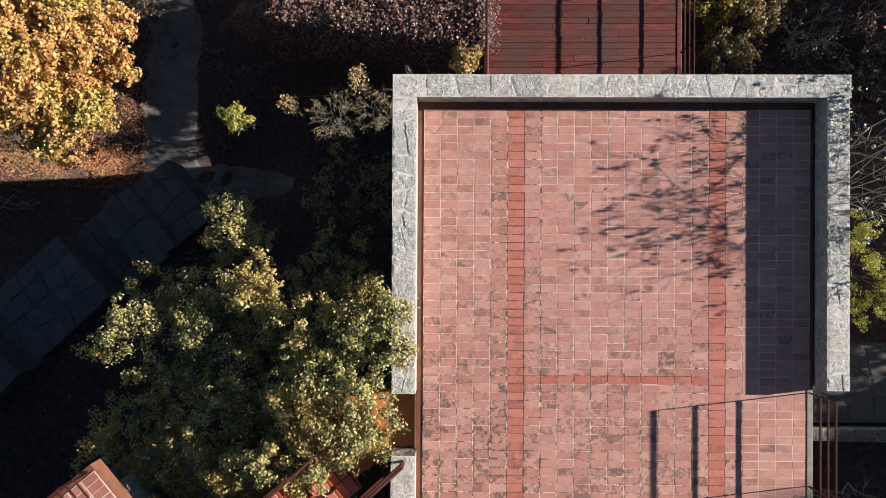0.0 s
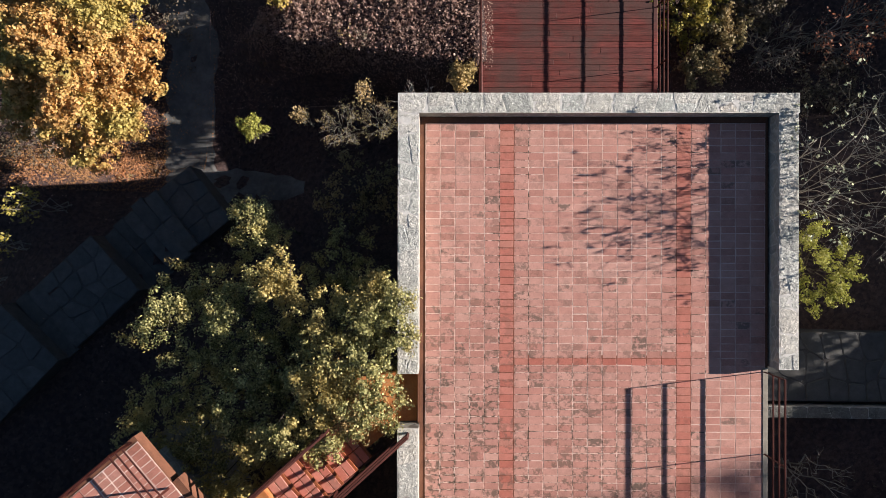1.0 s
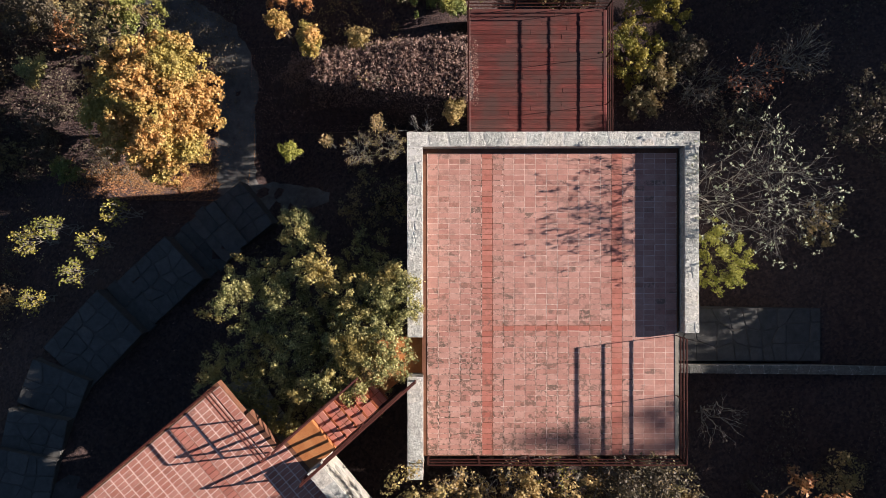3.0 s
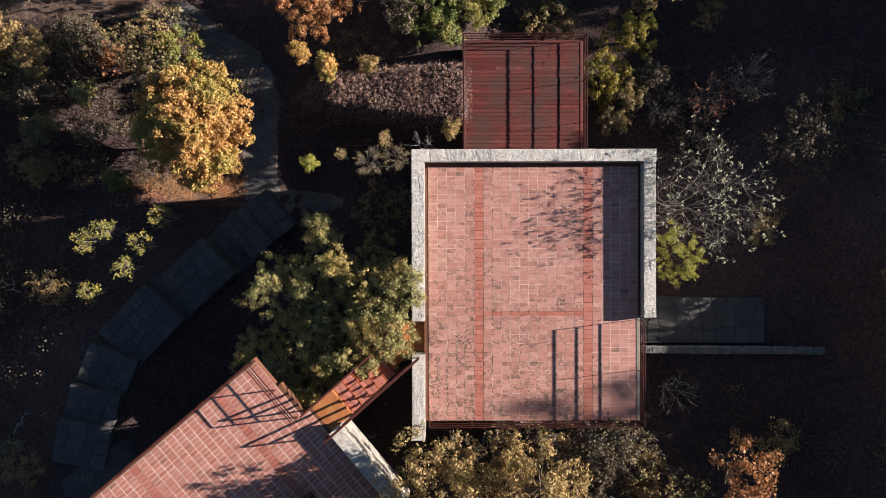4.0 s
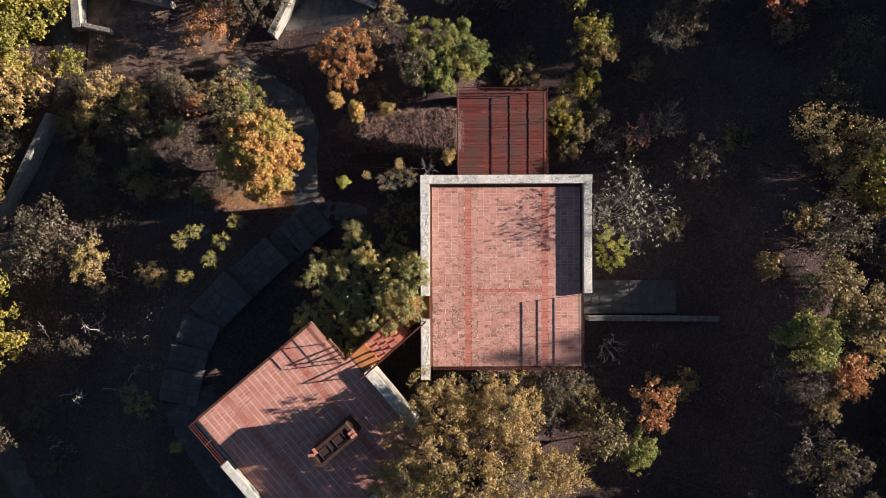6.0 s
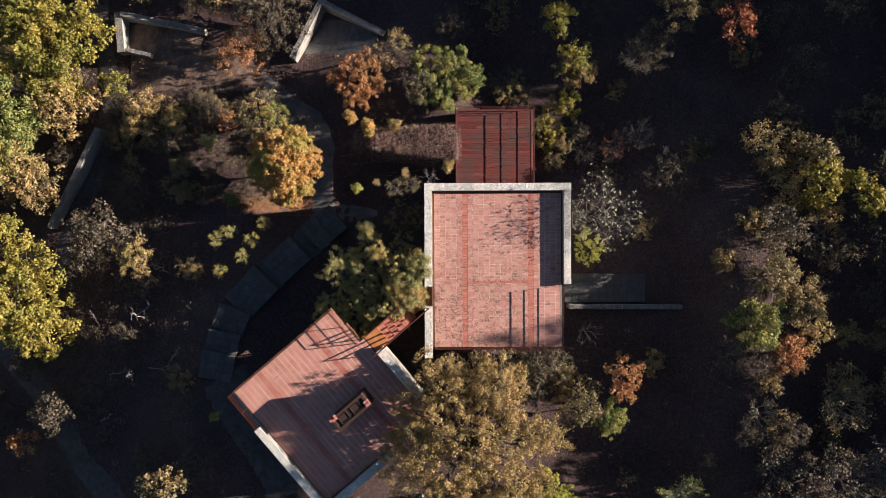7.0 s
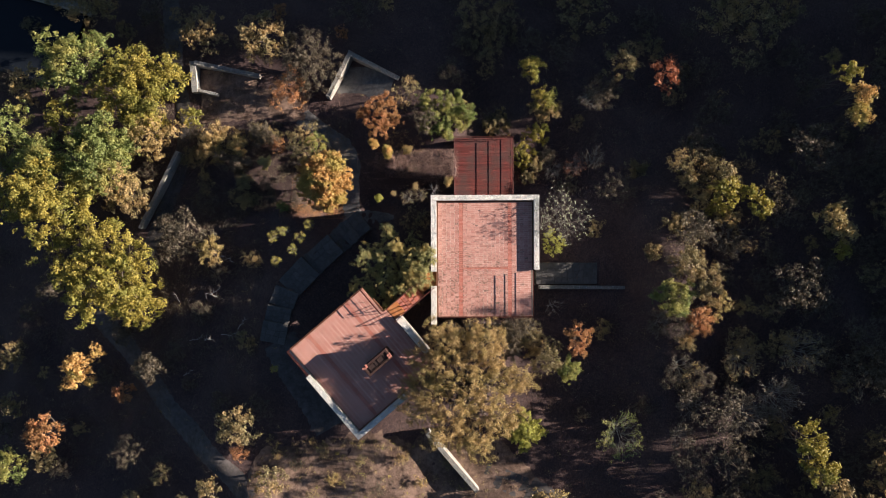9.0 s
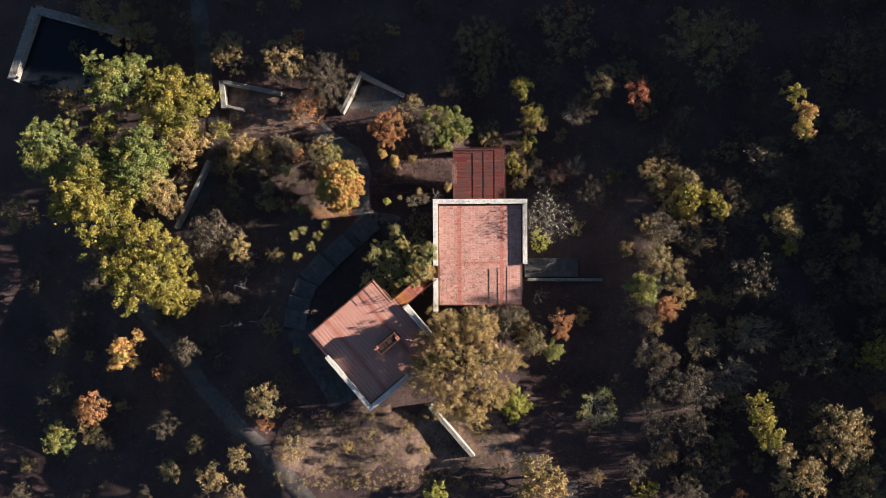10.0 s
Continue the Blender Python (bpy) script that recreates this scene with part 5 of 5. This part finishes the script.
# east of the house
tree("lime", 6.95, -0.55, 2.90, 0.85, 0.55, 0.042, 0.09, lobe=0.6, extra=((6.8, 0.1, 2.6, 0.3), (7.15, -1.1, 2.6, 0.3), (6.7, -1.2, 2.5, 0.25), (7.5, -0.6, 2.5, 0.25)))
tree("olive", 14.30, -1.95, 6.2, 1.2, 1.1)
tree("green", 13.65, -3.75, 6.2, 1.25, 1.1)
tree("olive", 15.60, -3.10, 6.3, 1.15, 1.0)
tree("rust", 15.50, -5.40, 5.0, 1.0, 0.9)
tree("olive", 14.75, -6.65, 4.5, 0.7, 0.6)
tree("yellow", 17.25, 2.30, 4.5, 1.25, 1.0)
tree("olive", 17.40, 3.55, 4.2, 0.9, 0.8)
tree("yellow", 19.30, 1.55, 4.7, 0.8, 0.9)
tree("yellow", 18.70, 2.40, 4.5, 0.6, 0.8)
tree("olive", 15.35, 3.25, 3.7, 0.7, 0.6)
tree("gold", 24.75, 8.10, 6.4, 0.95, 0.9)
tree("yellow", 24.0, 9.40, 6.2, 0.65, 0.7)
tree("gold", 24.85, 6.85, 6.0, 0.7, 0.8)
tree("brown", 23.2, 0.75, 5.8, 1.0, 0.9)
tree("brown", 24.0, -0.1, 5.6, 0.8, 0.7)
tree("yellow", 24.0, -1.10, 5.0, 0.7, 0.5)
tree("yellow", 20.45, -11.70, 8.6, 1.1, 0.9)
tree("yellow", 21.2, -13.4, 8.4, 1.2, 0.9)
tree("olive", 22.2, -14.6, 8.0, 1.1, 0.7)
bare_tree(17.9, -10.9, 5.5, 1.6, "half-bare thicket tree with grey-brown twigs", leaf="grey", rosette=5, size=0.1, stems=9, thick=1.8)
bare_tree(19.9, -10.0, 5.6, 1.5, "half-bare thicket tree with grey-brown twigs", leaf="grey", rosette=5, size=0.1, stems=9, thick=1.8)
bare_tree(18.0, -7.7, 5.0, 1.2, "half-bare thicket tree with grey-brown twigs", leaf="olive", rosette=6, size=0.1, stems=8, thick=1.6)
bare_tree(21.3, -7.1, 5.7, 1.4, "half-bare thicket tree with grey-brown twigs", leaf="olive", rosette=6, size=0.1, stems=8, thick=1.6)
bare_tree(15.6, 0.3, 3.4, 1.2, "half-bare thicket tree with grey-brown twigs", leaf="olive", rosette=4, size=0.09, stems=8, thick=1.5)
bare_tree(17.6, -0.2, 3.6, 1.3, "half-bare thicket tree with grey-brown twigs", leaf="grey", rosette=4, size=0.09, stems=8, thick=1.5)
bare_tree(10.7, -12.3, 5.1, 1.5, "open green tree with pale bare twigs", leaf="green", rosette=9, size=0.075, stems=8, thick=1.4)
bare_tree(9.8, 8.9, 1.1, 0.9, "bare grey shrub with fine twigs", leaf="grey", rosette=2, size=0.07, stems=6, thick=1.3)
bare_tree(7.4, 4.3, 0.4, 0.8, "bare grey shrub with fine twigs", leaf="grey", rosette=2, size=0.05, stems=6)

for x, y, z in ((14.4, -8.3, 4.6), (14.9, -10.6, 4.8), (14.4, -12.4, 4.8), (13.3, -5.6, 4.2)):
    bare_tree(x, y, z - 0.2, 0.9, "dense half-bare shrub on the bank", leaf="grey", rosette=4, size=0.1, stems=7, forks=8, thick=1.4, low=0.3)

# twigs that reach over the southern roof edge
for x, y, z, r, kind in ((0.4, -6.0, 4.4, 0.7, "brown"), (1.5, -5.9, 4.5, 0.75, "brown"), (2.7, -5.85, 4.5, 0.8, "yellow"), (3.8, -5.8, 4.6, 0.8, "grey"), (4.7, -5.8, 4.7, 0.85, "olive"), (5.6, -6.0, 4.2, 0.6, "olive")):
    bare_tree(x, y, z, r, "half-bare shrub growing against the house", leaf=kind, rosette=5, size=0.06, stems=6, forks=6)

# between the deck and the path
bare_tree(-0.55, 2.95, 0.75, 0.6, "bare shrub with pale crooked twigs beside the wall", wood=dry_wood, rosette=0, stems=4, forks=5)
bare_tree(-1.45, 2.65, 0.25, 0.5, "feathery dark green shrub behind the house", leaf="olive", rosette=6, size=0.035, stems=6, forks=7, thick=0.8)
bare_tree(-2.25, 2.5, 0.3, 0.55, "feathery dark green shrub behind the house", leaf="olive", rosette=6, size=0.035, stems=6, forks=7, thick=0.8)
sprout(-1.75, 3.2, 0.5, 0.2, "olive")
sprout(-3.2, 2.75, 0.1, 0.16, "olive")

# dead saplings that stand pale above the scrub
def dead_sapling(x, y, top, lean, turn, twigs=7):
    """A leaning dead stem with short side twigs."""
    g = float(terr(x, y))
    h = top - g
    ob = thing("sapling", "pale dead leaning sapling without leaves in the scrub", "sapling", "dead branches in the scrub", at=(x, y, g), turn=turn)
    stem = wander((0, 0, -0.2), (lean, 0, h), 8, 0.02)
    tubes = [tube(stem, np.linspace(0.02, 0.008, 8), 5)]
    for i in range(twigs):
        p = np.array(stem[2 + i % 6])
        tip = p + np.array((R.uniform(0.0, 0.35), (-1) ** i * R.uniform(0.15, 0.45), R.uniform(0.05, 0.3)))
        tubes.append(tube(wander(p, tip, 4, 0.06), np.linspace(0.009, 0.004, 4), 4))
    limbs_mesh(tubes, dry_wood, ob, "stem")


dead_sapling(-15.9, -6.95, 3.6, 1.7, 22)
dead_sapling(-15.3, -4.1, 2.2, 0.7, 30, 5)
sprout(-10.45, -8.3, 3.7, 0.22)


def dead_branch(x, y, long, turn):
    """A pale bare branch lying on the scrub, with side twigs."""
    g = float(terr(x, y)) + 0.25
    ob = thing("branch", "pale dry fallen branch lying on the scrub", "branch", "dead branches in the scrub", at=(x, y, g), turn=turn)
    stem = wander((-long / 2, 0, 0), (long / 2, 0, 0.12), 7, 0.05)
    tubes = [tube(stem, np.linspace(0.022, 0.008, 7), 5)]
    for i in range(1, 6):
        p = np.array(stem[i])
        tip = p + np.array((R.uniform(0.1, 0.35), R.choice((-1, 1)) * R.uniform(0.15, 0.4), R.uniform(0.02, 0.2))) * long * 0.6
        tubes.append(tube(wander(p, tip, 4, 0.08), np.linspace(0.012, 0.005, 4), 4))
    limbs_mesh(tubes, dry_wood, ob, "stem")


dead_branch(-15.31, -3.81, 1.3, 40)
dead_branch(-16.36, -6.90, 1.0, 10)
dead_branch(-13.66, -6.40, 1.6, 5)
dead_branch(-13.07, -5.73, 0.9, 60)
dead_branch(-18.01, -4.12, 0.8, 120)
dead_branch(-16.85, -9.08, 0.8, 30)
dead_branch(-14.43, -1.56, 1.0, 150)

def litter(name, boxes, size, mat, label, lift=0.012):
    """Fallen leaves strewn over patches of ground."""
    pts = []
    for x0, x1, y0, y1, n in boxes:
        if x1 - x0 < 30:
            x, y = ((p + q) / 2 + np.clip(R.normal(size=n), -2.2, 2.2) * (q - p) * 0.32 for p, q in ((x0, x1), (y0, y1)))
        else:
            x, y = R.uniform(x0, x1, n), R.uniform(y0, y1, n)
        pts.append(np.stack([x, y, terr(x, y) + lift + R.uniform(0, 0.02, n)], 1))
    c = np.concatenate(pts)
    c = c[~((c[:, 0] > -0.8) & (c[:, 0] < 12.0) & (c[:, 1] > -5.6) & (c[:, 1] < 2.4))]
    ob = blades_mesh(name, blades(c, np.full(len(c), size), R, 0.6), mat)
    return tagged(ob, label, "leaf litter", kind="stuff")


litter("fallen_leaves", [(-4.7, 0.9, 3.6, 5.5, 26000), (-10.5, -6.0, 1.2, 2.4, 1500), (5, 9, 3.0, 5.6, 4000), (-12, 4, -18.5, -12.5, 4000), (-18, -9, 7.5, 12, 4000), (-20, -17, 3, 7, 2500)], 0.042, LEAF["litter"], "dry brown fallen leaves on the ground")
litter("fallen_leaves", [(-10.2, -6.6, 1.3, 2.2, 9000), (-9.6, -6.4, 1.8, 5.0, 7000)], 0.05, LEAF["rust"], "fresh orange fallen leaves under a tree")
litter("fallen_leaves", [(-34, 34, -20, 20, 9000)], 0.05, LEAF["litter"], "scattered dry leaves on the ground")


def undergrowth(name, boxes, mat, label, tall=(0.15, 0.5), m=16, size=0.085):
    """Countless small tufts and seedlings over the slope."""
    x = np.concatenate([R.uniform(b[0], b[1], b[4]) for b in boxes])
    y = np.concatenate([R.uniform(b[2], b[3], b[4]) for b in boxes])
    keep = ~((x > -1.2) & (x < 6.4) & (y > -5.8) & (y < 6.6)) & ~((x > -10.5) & (x < 0) & (y > -13) & (y < -3.2)) & ~((x > -11.6) & (x < -4) & (y > -9) & (y < 0.9) & (np.abs(x - y * 0.95 + 7.0) < 1.6))
    keep &= ~((x > 5.5) & (x < 12.5) & (y > -4.6) & (y < 2.6))
    keep &= ~((np.abs(x + 5.3) < 0.9) & (y > 0) & (y < 6))
    x, y = x[keep], y[keep]
    s = R.uniform(*tall, len(x))
    c = np.stack([x, y, terr(x, y) + s * 0.5], 1)
    at = np.repeat(c, m, 0)
    at = at + np.clip(R.normal(size=at.shape), -1.8, 1.8) * np.repeat(s, m)[:, None] * np.array([0.33, 0.33, 0.3])
    ob = blades_mesh(name, blades(at, np.full(len(at), size), R), mat)
    return tagged(ob, label, "undergrowth", kind="stuff")


undergrowth("undergrowth", [(-34, 34, -21, 21, 1300)], LEAF["grey"], "dry grey-green undergrowth on the woodland floor")
undergrowth("undergrowth", [(-34, 34, -21, 21, 800)], LEAF["olive"], "low green undergrowth on the woodland floor")
undergrowth("undergrowth", [(-20, -12, -9, 3, 420), (7, 14, -11, 7, 160), (-30, -18, -16, -6, 420)], LEAF["grey"], "knee-high dry scrub on the slope", (0.3, 0.65), 34, 0.08)
undergrowth("undergrowth", [(-12.5, 3.5, -13.5, -12.3, 150), (-12, 3.5, -18.4, -17.0, 260), (-12, 3, -16.8, -13.2, 110)], LEAF["brown"], "brown dry grass round the clearing", (0.12, 0.35), 34, 0.05)
undergrowth("undergrowth", [(-11, 3, -17, -12.8, 60)], LEAF["yellow"], "tufts of dry yellow grass in the clearing", (0.15, 0.4), 24, 0.07)


undergrowth("undergrowth", [(-13.5, -8.6, 1.6, 8.0, 420), (-9, -6, 5, 8, 120), (-20, -13, 1, 8, 260)], LEAF["grey"], "thin dry scrub in the garden", (0.15, 0.45), 26, 0.07)


def leaf_heaps(boxes, count):
    """Curled dry leaves heaped on the bank."""
    x, y = R.uniform(*boxes[:2], count), R.uniform(*boxes[2:], count)
    at = np.repeat(np.stack([x, y, terr(x, y) + 0.02], 1), 7, 0)
    at = at + np.abs(R.normal(size=at.shape)) * np.array([0.07, 0.07, 0.045])
    ob = blades_mesh("fallen_leaves", blades(at, np.full(len(at), 0.075), R), LEAF["litter"])
    return tagged(ob, "heaps of curled dry leaves on the bank", "leaf litter", kind="stuff")


leaf_heaps((-4.6, 0.75, 3.7, 5.6), 1500)
undergrowth("undergrowth", [(-4.0, 0.6, 5.3, 7.0, 120), (-0.4, 0.75, 3.2, 4.9, 50)], LEAF["brown"], "dry brown grass behind the deck", (0.12, 0.35), 26, 0.05)


# a shrub layer that covers the slope
SHRUBS = [(k, tree(k, -40.0 + 3 * i, -30.0, float(terr(-40.0 + 3 * i, -30.0)) + hh, rr, 0.3, 0.1, 0.15, lb)) for i, (k, hh, rr, lb) in enumerate((
    ("grey", 1.5, 1.1, "dry grey-green shrub on the woodland slope"), ("olive", 1.4, 1.0, "olive-green shrub on the woodland slope"), ("grey", 1.9, 1.3, "tall dry grey shrub on the woodland slope"),
    ("brown", 1.3, 0.9, "brown-leaved shrub on the woodland slope"), ("olive", 1.9, 1.2, "tall olive-green shrub on the woodland slope"), ("rust", 1.1, 0.8, "shrub with rusty dry leaves on the slope")))]


def open_ground(x, y):
    """Clearings, paths and houses, where no shrub stands."""
    return (-1.6 < x < 7.0 and -6.2 < y < 7.2) or (x < -13 and y < -10 and abs(0.65 * x + 0.75 * y + 20.4) < 1.3) or (-10.8 < x < 0.6 and -13.5 < y < -2.8) or (-12.2 < x < -3.6 and -9.5 < y < 3.2) or (-12.5 < x < 3.6 and y < -12.4) \
        or (-6.8 < x < 0.5 and 2.6 < y < 7.4) or (-18.8 < x < -8.0 and 7.6 < y < 12.6) or (-8.5 < x < -2.5 and 8.4 < y < 13.0) or (6 < x < 13 and -4.2 < y < -1.2) or (-10 < x < -5 and 2 < y < 8)


spots = []
for i in range(2600):
    x, y = R.uniform(-34, 36), R.uniform(-22, 24)
    if open_ground(x, y) or (x > 8 and y > 4.5 and R.random() < 0.6) or (x < -13 and y < -6 and R.random() < 0.55) or R.random() > (0.85 if x > 15 else 0.4 if x > 13.5 else 0.12 if x > 7 else 0.30 if x > -13 else 0.35):
        continue
    d = 1.55 if x > 11 else 2.2
    if any((x - p) ** 2 + (y - q) ** 2 < d * d for p, q in spots):
        continue
    spots.append((x, y))
for x, y in spots:
    k = R.choice(6, p=(0.32, 0.2, 0.2, 0.12, 0.1, 0.06))
    copy_thing(SHRUBS[k][1], pose(x, y, float(terr(x, y)), 0, 0, R.uniform(0, 360)) @ Matrix.Scale(R.uniform(0.6, 1.3) if x > 13 else R.uniform(0.5, 1.0), 4))

for i in range(20):
    x, y = R.uniform(-18, -9.3), R.uniform(2.0, 7.4)
    copy_thing(SHRUBS[R.choice((0, 1, 3, 4))][1], pose(x, y, float(terr(x, y)), 0, 0, R.uniform(0, 360)) @ Matrix.Scale(R.uniform(0.35, 0.75), 4))

# low bushes in the clearing
for i, (x, y) in enumerate(((-10.6, -13.9), (-9.3, -14.6), (-7.6, -13.6), (-6.9, -15.3), (-5.2, -14.2), (-4.1, -15.9), (-2.6, -14.0), (-1.4, -15.5), (-8.3, -16.3), (-5.8, -16.8), (0.4, -14.4), (-11.6, -15.9))):
    copy_thing(SHRUBS[(1, 0, 1, 3)[i % 4]][1], pose(x, y, float(terr(x, y)), 0, 0, 77 * i) @ Matrix.Scale(0.42 + 0.05 * (i % 4), 4))

# thin bare scrub over the eastern slope
scrub = [bare_tree(-40.0 + 3 * i, -33.0, float(terr(-40.0 + 3 * i, -33.0)) + hh, rr, "bare grey-brown scrub bush with fine twigs on the slope", leaf=k, wood=bark, rosette=3, size=0.08, stems=5, forks=5, thick=1.1, low=0.3) for i, (k, hh, rr) in enumerate((("grey", 1.6, 0.9), ("olive", 1.9, 1.1), ("brown", 1.3, 0.8)))]
for i in range(48):
    x, y = R.uniform(14, 34), R.uniform(-16, 12)
    if not open_ground(x, y):
        copy_thing(scrub[i % 3], pose(x, y, float(terr(x, y)), 0, 0, R.uniform(0, 360)) @ Matrix.Scale(R.uniform(0.7, 1.3), 4))

# unseen belt of trees, added in the east to break up the low sun
tall = [tree(k, 39.0 + 3 * i, 28.0, float(terr(39.0 + 3 * i, 28.0)) + h, 2.5, 0.7, 0.26, 0.34, "tall tree added out of view to dim the low sun") for i, (k, h) in enumerate((("olive", 8.2), ("yellow", 7.4), ("brown", 7.8)))]
for i in range(30):
    x, y = R.uniform(36, 46), -24 + 1.7 * i + R.uniform(-0.8, 0.8)
    g = float(terr(x, y))
    copy_thing(tall[i % 3], pose(x, y, g, 0, 0, R.uniform(0, 360)) @ Matrix.Scale(max(0.35, (R.uniform(8.6, 10.2) - 1.8 * (-4 < y < 8) + 1.4 * (y < -4) - g) / 7.8), 4))

# unseen tree, added to throw a shadow on the south-east roof corner
tree("brown", 40.0, -0.2, 16.45, 1.2, 0.8, 0.2, 0.26, "slender tree added out of view to shade the roof corner", dome=9)

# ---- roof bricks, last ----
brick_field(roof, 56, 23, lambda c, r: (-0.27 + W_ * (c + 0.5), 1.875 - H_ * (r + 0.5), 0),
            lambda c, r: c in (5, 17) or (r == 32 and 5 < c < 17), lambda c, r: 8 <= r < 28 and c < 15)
brick_field(roof_b, 52, 24, lambda c, r: (0.08 + H_ * (r + 0.5), 0.26 - W_ * (c + 0.5), 90),
            lambda c, r: c in (6, 18), lambda c, r: r < 20 and c < 15, lambda x, y: (3.72 < x < 4.34 and -2.83 < y < -1.15) or (x < 1.95 and y > 0.05), 0.965, lodge_bricks, lodge_joined)

# deck boards
for i in range(31):
    y = 2.39 + 0.1246 * (i + 0.5)
    cut = (0.85, R.uniform(1.8, 3.6), 4.545)
    for x0, x1 in zip(cut, cut[1:]):
        part("board", block(x0 + 0.002, x1 - 0.002, y - 0.0605, y + 0.0605, DECK - 0.03, DECK + R.uniform(-0.004, 0.004), 0.005), board_mat, deck)
